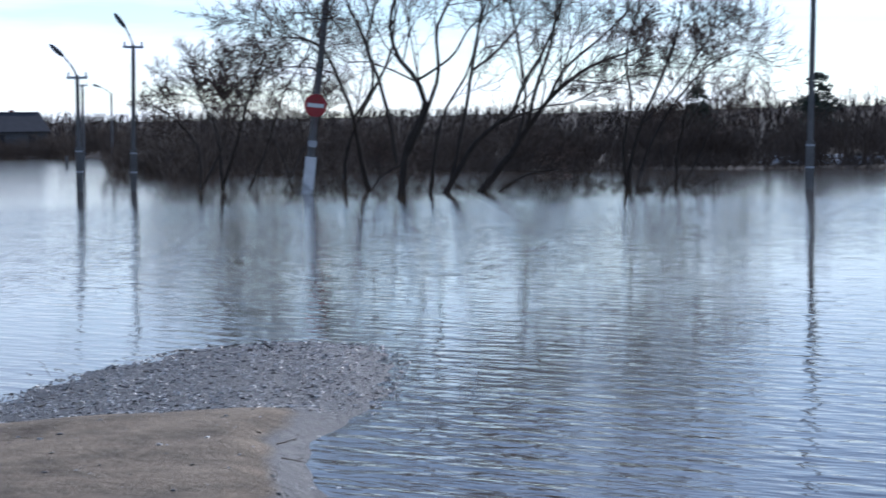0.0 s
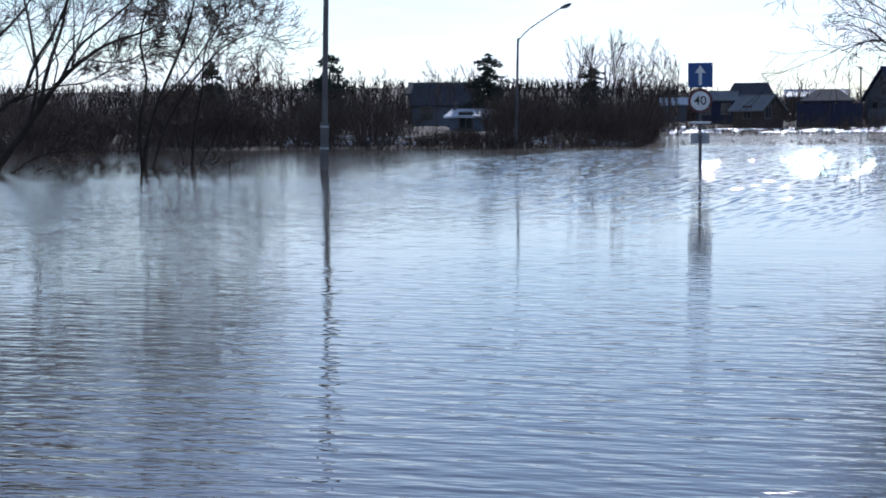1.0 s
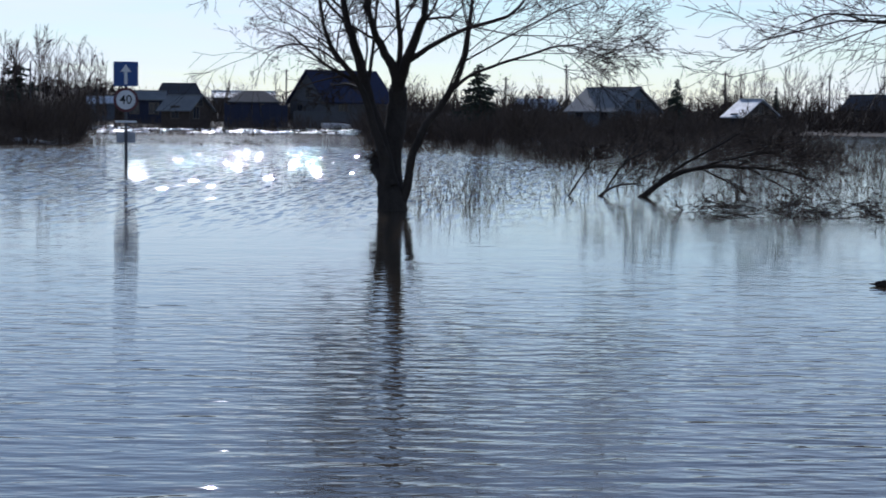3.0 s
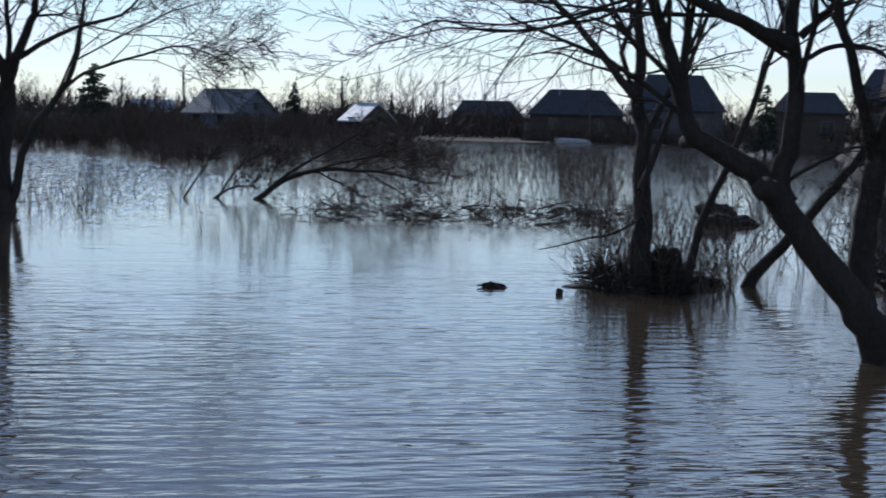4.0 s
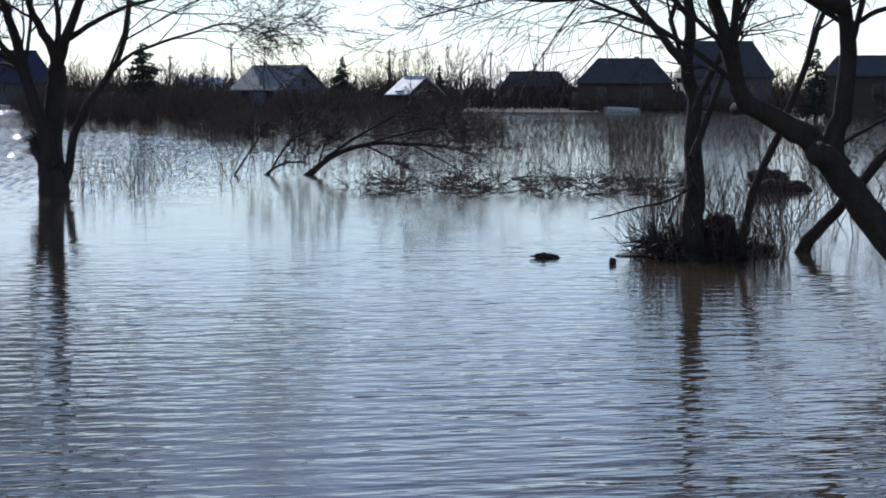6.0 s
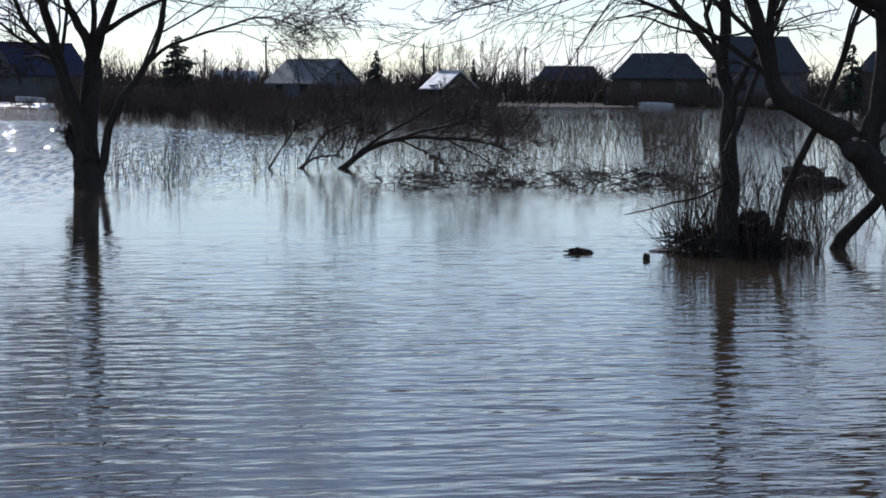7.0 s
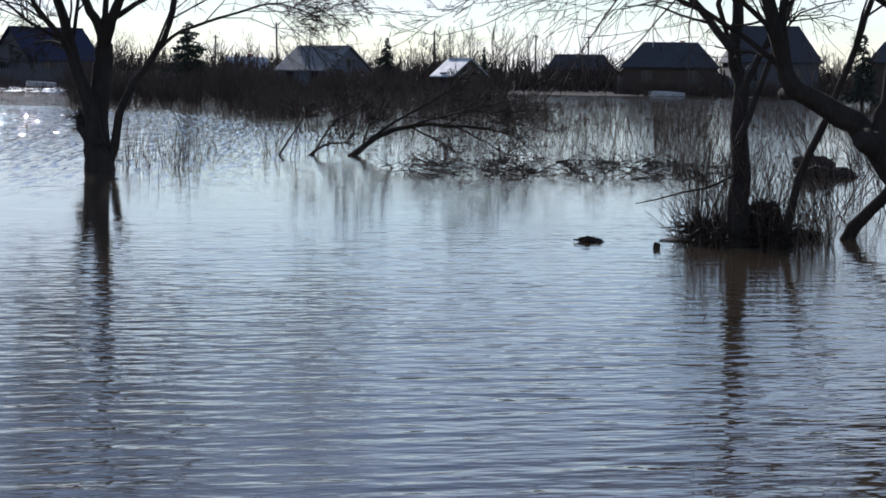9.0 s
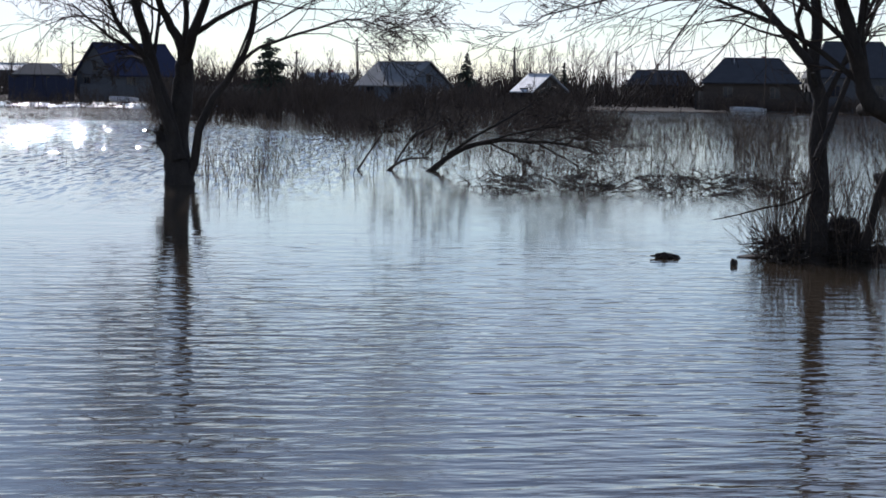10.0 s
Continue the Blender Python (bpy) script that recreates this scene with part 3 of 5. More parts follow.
MOUND_WILLOW = [
    ([(-0.02, -0.14), (-0.01, 0.35, 0.1), (0.01, 0.75, 0.2), (-0.01, 1.15, 0.3), (-0.00, 1.54, 0.4), (-0.09, 1.88, 0.4), (-0.06, 2.28, 0.5), (-0.08, 2.67, 0.6), (-0.10, 3.01, 0.7), (-0.12, 3.80, 0.8), (-0.16, 5.40, 1.0)], 0.115, 0.020),
    ([(-0.10, 1.94), (-0.31, 2.19), (-0.60, 2.55), (-0.89, 2.85), (-1.06, 3.07), (-1.34, 3.83), (-1.91, 5.33, 0.0)], 0.046, 0.012),
    ([(-0.02, 1.02), (0.06, 1.22, 0.1), (0.16, 1.49, 0.3), (0.32, 1.95, 0.4), (0.48, 2.40, 0.5), (0.61, 2.80, 0.6), (0.72, 3.14, 0.8), (0.85, 3.92, 0.9), (1.10, 5.47, 1.2)], 0.036, 0.011),
    ([(-0.11, 2.81), (-0.49, 2.79, -0.1), (-0.83, 2.65, -0.2), (-1.22, 2.57, -0.3), (-1.62, 2.56, -0.4), (-1.98, 2.64, -0.6), (-2.29, 2.53, -0.7)], 0.020, 0.007),
    ([(-0.31, 2.19), (-0.59, 2.27, 0.1), (-0.88, 2.37, 0.1), (-1.16, 2.36, 0.2)], 0.014, 0.006),
    ([(0.46, 0.12), (0.62, 0.76), (0.81, 1.22, -0.1), (1.06, 1.90, -0.1), (1.22, 2.41, -0.2), (1.37, 2.92, -0.2), (1.51, 3.72, -0.2), (1.77, 5.30, -0.3)], 0.046, 0.012),
    ([(-0.01, 0.72), (-0.28, 0.57, 0.1), (-0.57, 0.50, 0.2), (-0.79, 0.42, 0.4), (-1.04, 0.36, 0.5)], 0.013, 0.005),
]
LEAN = [
    ([(-0.03, -0.15), (0.27, 0.27), (0.50, 0.52), (0.85, 0.97), (1.14, 1.34), (1.25, 1.55)], 0.072, 0.040),
]
SLIM_A = [
    ([(0.0, -0.18), (-0.01, 0.36), (0.07, 0.85), (0.13, 1.14), (0.28, 1.42), (0.46, 1.95), (0.62, 2.39), (0.71, 2.83)], 0.062, 0.029),
    ([(0.1, -0.01, 0.3), (0.1, 0.61, 0.3), (0.15, 0.97, 0.2), (0.2, 1.3, 0.2)], 0.025, 0.017),
    ([(0.31, 1.46), (0.42, 2.15, 0.2), (0.5, 2.63, 0.3), (0.51, 2.87, 0.3)], 0.027, 0.017),
]
SLIM_B = [
    ([(-0.03, -0.18), (0.12, 0.33), (0.13, 0.79), (0.19, 1.05), (0.29, 1.51), (0.31, 2.25)], 0.036, 0.021),
]
LONE = [
    ([(0.03, -0.29), (-0.02, 0.26, 0.1), (-0.06, 0.62, 0.3), (-0.00, 1.21, 0.4), (0.06, 1.69, 0.6), (0.09, 2.12, 0.7)], 0.260, 0.150),
    ([(-0.02, 0.40), (-0.13, 0.83, 0.1), (-0.25, 1.31, 0.2), (-0.41, 1.87, 0.4), (-0.57, 2.44, 0.5), (-0.74, 3.00, 0.6), (-0.85, 3.38, 0.7), (-0.97, 4.16, 0.9), (-1.22, 5.73, 1.1)], 0.140, 0.032),
    ([(-0.13, 0.88), (-0.23, 1.16), (-0.38, 1.59), (-0.53, 2.06), (-0.78, 2.39), (-1.02, 2.67), (-1.16, 3.04), (-1.31, 3.83, 0.0), (-1.62, 5.41, 0.1)], 0.080, 0.016),
    ([(0.07, 2.07), (-0.00, 2.40, -0.2), (-0.19, 2.73, -0.3), (-0.36, 3.10, -0.5), (-0.54, 3.87, -0.7), (-0.88, 5.40, -1.0)], 0.100, 0.025),
    ([(0.09, 2.12), (0.22, 2.55, -0.4), (0.41, 3.02, -0.7), (0.50, 3.40, -1.1), (0.59, 4.14, -1.4), (0.75, 5.60, -2.0)], 0.100, 0.027),
    ([(0.03, 2.26), (0.11, 2.74, -0.1), (0.06, 3.30, -0.3), (0.02, 4.10, -0.4), (-0.05, 5.69, -0.6)], 0.060, 0.018),
    ([(0.09, -0.07), (0.23, 0.36), (0.32, 0.88, -0.1), (0.51, 1.36, -0.1), (0.87, 1.89, -0.1), (1.11, 2.28, -0.2), (1.22, 2.76, -0.2), (1.29, 3.23, -0.2), (1.36, 4.03, -0.2), (1.49, 5.63, -0.3)], 0.085, 0.018),
    ([(0.87, 1.89), (1.25, 2.28, -0.2), (1.73, 2.48, -0.4), (2.30, 2.66, -0.7), (2.88, 2.81, -0.9), (3.56, 2.59, -1.1)], 0.034, 0.010),
    ([(0.25, 2.55), (0.63, 2.79, -0.4), (1.15, 3.06, -0.7), (1.91, 3.29, -1.1), (2.39, 3.90, -1.3), (3.35, 5.11, -1.8)], 0.050, 0.009),
    ([(-0.53, 2.04), (-0.78, 2.15, 0.6), (-1.07, 2.13, 1.2)], 0.030, 0.012),
    ([(-0.06, 0.47), (-0.23, 0.62, 0.2), (-0.32, 0.83, 0.4)], 0.120, 0.085),
]
FALLEN = [
    ([(-0.07, -0.10), (0.67, 0.44), (1.51, 0.65), (2.16, 0.63, 0.0), (2.91, 0.57, 0.1), (3.61, 0.39, 0.1)], 0.062, 0.012),
    ([(0.39, 0.32), (0.95, 0.72, -0.1), (1.60, 1.09, -0.2), (2.11, 1.40, -0.3)], 0.036, 0.010),
    ([(0.90, 0.53), (1.79, 0.79, -0.1), (2.53, 0.94, -0.2), (3.11, 0.85, -0.3)], 0.030, 0.010),
    ([(-1.07, -0.21), (-0.53, 0.20, -0.1), (0.02, 0.29, -0.3)], 0.030, 0.014),
    ([(-0.81, -0.09), (-0.35, 0.62, 0.5), (0.23, 0.97, 1.0)], 0.030, 0.010),
    ([(-1.46, -0.03), (-1.14, 0.47, 0.1), (-0.86, 0.87, 0.3)], 0.026, 0.008),
    ([(1.25, 0.60), (1.72, 0.37, 0.2), (2.19, 0.12, 0.3)], 0.024, 0.010),
    ([(2.18, 0.63), (2.77, 0.32, -0.2), (3.24, 0.06, -0.3)], 0.020, 0.008),
    ([(0.21, 0.04), (0.44, 0.66, 0.2), (0.79, 0.95, 0.4)], 0.024, 0.008),
]
SHORE_A = [
    ([(0.02, -0.32), (-0.26, 0.94, -0.4), (-0.52, 2.39, -0.7), (-1.04, 3.75, -1.1), (-1.64, 4.65, -1.4), (-2.72, 4.84, -1.8)], 0.092, 0.022),
    ([(-0.81, -0.13), (-0.72, 1.24), (-0.23, 2.48), (0.69, 4.27, 0.1), (0.90, 5.88, 0.1), (0.91, 6.08, 0.1), (0.94, 6.48, 0.1)], 0.066, 0.013),
    ([(-0.49, 2.30), (0.14, 3.38, -0.2), (-0.02, 4.82, -0.3), (0.27, 5.98, -0.5), (0.29, 6.18, -0.5), (0.35, 6.57, -0.5)], 0.053, 0.012),
    ([(-1.04, 3.75), (-2.01, 3.94, -0.4), (-3.09, 3.91, -0.7), (-4.00, 3.60, -1.1)], 0.026, 0.009),
    ([(-0.09, -0.17), (0.46, 0.48, 0.9), (1.37, 0.92, 1.8)], 0.046, 0.022),
    ([(-2.44, -0.05), (-2.78, 1.07, 0.1), (-3.31, 1.97, 0.2), (-4.01, 2.70, 0.3), (-4.55, 2.80, 0.4)], 0.040, 0.011),
]
SHORE_B = [
    ([(-0.00, 0.07), (-0.13, 1.81, 0.6), (-0.47, 2.62, 1.1), (-0.75, 3.16, 1.7)], 0.059, 0.019),
    ([(-0.72, 0.08), (-0.78, 1.46, 0.3), (-1.65, 2.45, 0.5), (-2.09, 2.73, 0.8)], 0.046, 0.015),
    ([(0.02, 0.28), (0.47, 1.62, -0.6), (0.86, 3.06, -1.1), (1.42, 4.40, -1.7)], 0.053, 0.019),
    ([(-0.68, 0.12), (-0.07, 1.27, 0.2), (0.22, 2.52, 0.3), (0.01, 3.42, 0.5)], 0.040, 0.015),
    ([(0.80, 0.02), (1.36, 1.25), (1.93, 3.05, -0.1), (2.77, 4.48, -0.1), (3.05, 5.55, -0.1)], 0.040, 0.015),
    ([(1.97, 0.01), (2.53, 1.24, 0.5), (3.00, 2.14, 0.9), (3.56, 3.03, 1.4)], 0.033, 0.015),
]
SHORE_C = [
    ([(-0.00, -0.35), (0.13, 0.90, -0.0), (0.34, 1.73, -0.1), (0.77, 2.55, -0.1), (0.49, 3.38, -0.2), (-0.04, 4.05, -0.2), (-0.23, 5.04, -0.3), (-0.05, 5.69, -0.3), (-0.03, 5.89, -0.4), (0.03, 6.29, -0.4)], 0.112, 0.020),
    ([(0.22, 1.15), (0.76, 2.30, -0.4), (1.16, 3.54, -0.7), (1.09, 4.69, -1.1), (1.51, 5.59, -1.5), (1.56, 5.79, -1.5), (1.65, 6.17, -1.6)], 0.073, 0.015),
    ([(-0.09, 0.91), (-0.27, 2.23), (-0.66, 3.56), (-1.06, 4.72, 0.0), (-1.46, 5.58, 0.1), (-1.51, 5.77, 0.1), (-1.60, 6.16, 0.1)], 0.066, 0.012),
    ([(0.87, -0.14), (1.05, 1.22, -0.2), (1.31, 2.38, -0.4), (2.07, 3.69, -0.6), (2.42, 5.34, -0.8), (2.44, 5.54, -0.8), (2.49, 5.94, -0.9)], 0.053, 0.012),
    ([(0.49, 3.30), (1.58, 4.03, 0.1), (2.09, 4.85, 0.3), (2.92, 5.50, 0.4), (3.02, 5.67, 0.4), (3.21, 6.03, 0.4)], 0.040, 0.007),
]
SHORE_D = [
    ([(-0.03, -0.17), (0.45, 0.70), (0.90, 1.41), (1.58, 2.04), (2.09, 2.37), (2.38, 3.21, -0.0), (3.02, 4.21, -0.1), (3.50, 5.38, -0.1), (3.54, 5.57, -0.1), (3.63, 5.96, -0.1)], 0.092, 0.015),
    ([(0.24, 0.45), (0.63, 2.22, 0.3), (0.89, 3.73, 0.7), (1.14, 5.07, 1.0), (1.31, 5.65, 1.4), (1.34, 5.84, 1.5), (1.40, 6.22, 1.6)], 0.066, 0.013),
    ([(1.61, 2.04), (2.97, 2.53, 0.2), (3.98, 2.68, 0.5), (4.83, 3.18, 0.7)], 0.033, 0.011),
    ([(0.89, 3.65), (1.63, 4.22, 0.2), (2.32, 5.05, 0.3), (2.49, 5.72, 0.5), (2.52, 5.92, 0.5), (2.57, 6.31, 0.6)], 0.040, 0.007),
]
SHORE_E = [
    ([(-0.07, -0.22), (0.59, 0.67, 0.0), (1.12, 1.35, 0.1), (1.57, 2.03, 0.1), (2.09, 2.71, 0.2), (2.85, 3.39, 0.2), (3.71, 3.89, 0.3), (4.87, 4.30, 0.3)], 0.119, 0.030),
    ([(1.46, 1.95), (1.79, 3.23), (2.22, 4.42, 0.1), (2.41, 5.64, 0.1), (2.42, 5.84, 0.1), (2.45, 6.24, 0.1)], 0.066, 0.015),
    ([(2.09, 2.71), (2.68, 3.73, 0.5), (3.68, 4.57, 1.0), (4.57, 5.38, 1.5), (4.66, 5.55, 1.5), (4.82, 5.91, 1.6)], 0.053, 0.010),
    ([(2.81, 3.35), (4.01, 3.29, 0.5), (4.87, 3.79, 0.9)], 0.026, 0.009),
    ([(0.55, -0.05), (1.42, 0.49, -0.0), (2.36, 0.65, -0.1)], 0.040, 0.019),
    ([(1.12, 1.32), (1.44, 2.72, 0.4), (1.28, 4.26, 0.8), (1.04, 5.63, 1.3), (1.02, 5.82, 1.3), (0.98, 6.22, 1.4)], 0.053, 0.012),
]
SHORE_F = [
    ([(-0.00, -0.22), (0.07, 0.78, -0.1), (0.41, 2.00, -0.2), (0.94, 3.22, -0.3), (1.38, 4.26, -0.4), (1.65, 5.47, -0.5), (1.67, 5.67, -0.5), (1.72, 6.07, -0.5)], 0.066, 0.010),
    ([(0.21, -0.12), (0.67, 1.30, 0.2), (1.37, 2.51, 0.4), (2.42, 3.72, 0.7), (3.54, 4.31, 0.9)], 0.053, 0.015),
    ([(-0.05, -0.12), (-0.13, 1.31, -0.2), (0.12, 2.70, -0.4), (-0.05, 4.11, -0.5), (0.35, 5.49, -0.7), (0.38, 5.69, -0.7), (0.44, 6.09, -0.8)], 0.053, 0.010),
    ([(0.41, 1.97), (1.38, 3.04, 0.6), (2.60, 4.76, 1.2), (3.12, 5.35, 1.9)], 0.033, 0.015),
]
SHORE_G = [
    ([(-0.00, -0.16), (0.10, 1.09, -0.2), (0.35, 2.36, -0.5), (0.50, 3.81, -0.7), (1.01, 4.89, -1.0)], 0.053, 0.015),
    ([(0.18, -0.13), (0.73, 0.90), (1.18, 1.81, 0.1), (1.73, 2.34, 0.1)], 0.040, 0.011),
    ([(-0.18, -0.12), (-0.45, 1.10, 0.5), (-0.35, 2.37, 1.0)], 0.033, 0.011),
]

# ---- far woods, brush and shoots ----
def bare_wood(label, n, b0, b1, d0, d1, h0, h1, seed, rad=0.05):
    """Far bare trees with a fine crown, past counting."""
    rng = np.random.default_rng(seed)
    b, d = rng.uniform(b0, b1, n), rng.uniform(d0, d1, n)
    a = np.radians(b)
    gx, gy = d * np.sin(a), d * np.cos(a)
    foot = np.stack([gx, gy, ground_height(gx, gy) - 0.1], -1)
    hgt = rng.uniform(h0, h1, n)
    t = np.linspace(0, 1, 7)
    P = foot[:, None] + np.stack([0 * t, 0 * t, t], -1)[None] * hgt[:, None, None]
    P[:, 1:, :2] += np.cumsum(rng.normal(0, 0.05, (n, 6, 2)), axis=1) * hgt[:, None, None] * 0.5
    R = rad * np.linspace(1, 0.25, 7)[None] * rng.uniform(0.6, 1.2, (n, 1))
    one = grow(P, R, 8, 0.38, 38, rng, lo=0.3, lift=0.35, min_r=0.018)
    two = grow(*one, 4, 0.5, 35, rng, k=4, lift=0.25, min_r=0.013)
    v, q = merged([tubes(P, R, 4), tubes(*one, 3), tubes(*two, 3)])
    return tagged(mesh_object("far_trees", v, q, HAZED_TWIG, smooth=True), label, "trees", kind="stuff")


def bushes(label, count, b0, b1, d0, d1, h0, h1, seed, mat=None, stems=22, rad=0.014, open_=0.55, fork=5, z=-0.1):
    """Rounded bare bushes standing close, each a fan of forking stems, past counting."""
    rng = np.random.default_rng(seed)
    b, d = rng.uniform(b0, b1, count), rng.uniform(d0, d1, count)
    a = np.radians(b)
    gx, gy = d * np.sin(a), d * np.cos(a)
    hgt = h0 + (h1 - h0) * np.clip(0.5 + 0.3 * np.sin(b * 1.3 + seed) + 0.2 * np.sin(b * 3.7 + d * 0.2) + rng.normal(0, 0.22, count), 0, 1.2)
    n = count * stems
    own = np.repeat(np.arange(count), stems)
    az, lean = rng.uniform(0, 2 * np.pi, n), open_ * rng.random(n) ** 0.7
    spread = hgt[own] * 0.28 * rng.random(n)
    foot = np.stack([gx[own] + np.cos(az) * spread, gy[own] + np.sin(az) * spread, np.maximum(z, ground_height(gx, gy) - 0.08)[own]], -1)
    dirs = np.stack([np.cos(az) * lean, np.sin(az) * lean, np.ones(n)], -1) + rng.normal(0, 0.1, (n, 3))
    ln = hgt[own] * rng.uniform(0.6, 1.05, n) * (1.05 - 0.3 * lean)
    k = 4
    P = np.zeros((n, k, 3))
    P[:, 0] = foot
    for j in range(1, k):
        dirs = dirs + rng.normal(0, 0.13, dirs.shape)
        dirs /= np.linalg.norm(dirs, axis=1, keepdims=True)
        P[:, j] = P[:, j - 1] + dirs * (ln / (k - 1))[:, None]
    R = rad * np.linspace(1, 0.4, k)[None] * rng.uniform(0.6, 1.3, (n, 1))
    side = grow(P, R, fork, 0.5, 36, rng, k=3, lo=0.2, lift=0.2, min_r=rad * 0.45, wander=0.2)
    v, q = merged([tubes(P, R, 3), tubes(*side, 3)])
    return tagged(mesh_object("brush", v, q, mat or BRUSH), label, "brush", kind="stuff")


bare_wood("bare grey-brown trees behind the brush of the far bank", 34, -18.6, -15.2, 130, 175, 4.6, 6.6, 21)
bare_wood("bare birches rising over the flooded brush", 12, -29.0, -27.3, 120, 135, 4.0, 5.4, 22)
bare_wood("low bare trees along the far bank", 36, -27.2, -20.5, 130, 200, 3.2, 4.4, 23)
bare_wood("line of bare trees behind the village roofs", 90, -13.5, 9.5, 250, 330, 3.6, 6.2, 24, 0.06)
bare_wood("tall thin bare poplars behind the village roofs", 26, 3.2, 7.2, 235, 260, 4.8, 7.4, 25, 0.06)
bare_wood("low bare trees at the end of the flooded street", 30, -52, -45.5, 235, 270, 2.5, 4.6, 26, 0.06)
bare_wood("bare trees beside the flooded yards", 16, 14.8, 19.3, 110, 200, 3.2, 5.0, 27, 0.05)

thicket("wooded_slope", "bare brown woods covering the low hillside", "woods", 6500, -53, -14.5, 240, 420, 1.2, 2.6, 31, WOODS, 0.14, 0.25, fork=1)
bushes("dense bare brown bushes along the flooded far bank", 230, -45.6, -23.3, 93, 126, 1.5, 3.0, 3, stems=24, rad=0.018)
bushes("bare brown bushes beside the sheds", 26, -20.9, -19, 93, 126, 1.5, 3.2, 47, stems=24, rad=0.018)
bushes("low bare bushes before the sheds", 30, -23.5, -20.7, 93, 105, 0.4, 0.9, 48, stems=16, rad=0.014)
bushes("bare brown bushes at the end of the flooded street", 90, -51.0, -45.8, 188, 240, 1.4, 3.0, 45, stems=22, rad=0.03)
bushes("bare brown bushes beside the street lamps", 34, -47.2, -44.6, 78, 118, 1.0, 2.4, 52, stems=24, rad=0.015)
bushes("dense bare brown bushes beside a flooded road", 45, -19.2, -16.0, 97, 140, 1.4, 3.0, 4, stems=24, rad=0.018)
bushes("bare brown bushes in front of the village houses", 100, -7.3, -0.8, 92, 175, 1.0, 2.7, 5, stems=24, rad=0.02)
bushes("tangled bare bushes standing in the flood before the houses", 120, -1.2, 5.6, 112, 190, 0.9, 2.4, 6, stems=24, rad=0.02)
bushes("drowned bare bushes in the flooded meadow", 75, -2.6, 6.6, 66, 108, 0.5, 1.35, 46, stems=16, rad=0.011)
bushes("low bare bushes along the yards", 90, 9.0, 18.8, 186, 197, 0.7, 2.0, 8, stems=18, rad=0.022)
thicket("brush", "low bare bushes along the fences", "brush", 1100, -16.6, -7.0, 162, 176, 0.3, 1.5, 28, BRUSH, 0.018, 0.36)
thicket("brush", "low dark growth at the far water's edge", "brush", 3200, -45.4, -16.2, 90, 95, 0.2, 1.0, 33, BRUSH, 0.02, 0.4)
thicket("brush", "dark hedges and orchard growth between the houses", "brush", 3800, -7.2, 19.2, 206, 235, 1.4, 4.2, 34, BRUSH, 0.085, 0.34, fork=2)
thicket("brush", "dark hedges behind the village fences", "brush", 1500, -16.4, -7.0, 205, 250, 1.2, 3.6, 35, BRUSH, 0.085, 0.34, fork=2)
thicket("brush", "low drowned bushes in the flooded meadow", "brush", 500, 6.5, 18.0, 108, 122, 0.15, 0.5, 36, BRUSH, 0.02, 0.4)
thicket("grass", "dry dark grass showing above the water of the far bank", "grass", 2200, -30, -5, 93, 114, 0.06, 0.26, 9, TWIG, 0.03, 0.5, fork=0)
thicket("grass", "rows of dry grass between strips of water", "grass", 3200, -16.6, -1, 135, 190, 0.12, 0.55, 10, TWIG, 0.03, 0.5, fork=0)
thicket("reeds", "flooded bare shoots standing close in the water", "reeds", 1500, -1.8, 7.0, 58, 112, 0.35, 1.15, 7, SHOOT, 0.0095, 0.16, fork=3)
thicket("reeds", "low flooded shoots before a strip of open water", "reeds", 1700, 6.6, 16.5, 58, 112, 0.2, 0.62, 49, SHOOT, 0.0095, 0.18, fork=3)
thicket("shoots", "tall pale shoots among the flooded brush", "shoots", 150, 10.2, 11.8, 44, 62, 0.7, 1.3, 50, REED, 0.008, 0.15, fork=2)
thicket("reeds", "flooded reddish shoots before the fallen branch", "reeds", 420, 0.6, 12.5, 37, 58, 0.4, 1.1, 17, SHOOT, 0.0065, 0.25, fork=4)
thicket("shoots", "thin pale shoots sticking out of the water", "shoots", 130, -6.1, -3.4, 33, 39, 0.4, 1.1, 18, REED, 0.006, 0.25, fork=1)
thicket("shoots", "sparse thin shoots sticking out of the water", "shoots", 60, -3.4, 0.5, 35, 44, 0.3, 1.1, 19, TWIG, 0.006, 0.4, fork=2)
thicket("shoots", "sparse stalks in the sunlit water", "shoots", 70, -11.4, -7.6, 40, 62, 0.15, 0.5, 20, REED, 0.006, 0.3, fork=1)
thicket("willow_bush", "bare bushy willow growth in the flood", "bush", 190, -46.0, -40.5, 63, 78, 0.6, 3.4, 41, TWIG, 0.011, 0.5, fork=12)
thicket("willow_bush", "low bare growth round the flooded willows", "bush", 520, -42.0, -28.6, 55, 66, 0.3, 1.1, 42, TWIG, 0.011, 1.3, fork=6)
thicket("willow_bush", "dark tangled bare bushes on the flooded bank", "bush", 620, 20.4, 28.5, 17, 33, 0.4, 1.7, 43, BARK, 0.008, 0.45, fork=7)
thicket("willow_bush", "thin bare bushes behind the leaning willow", "bush", 130, 14.6, 20.3, 22, 33, 0.7, 1.9, 44, TWIG, 0.007, 0.4, fork=5)

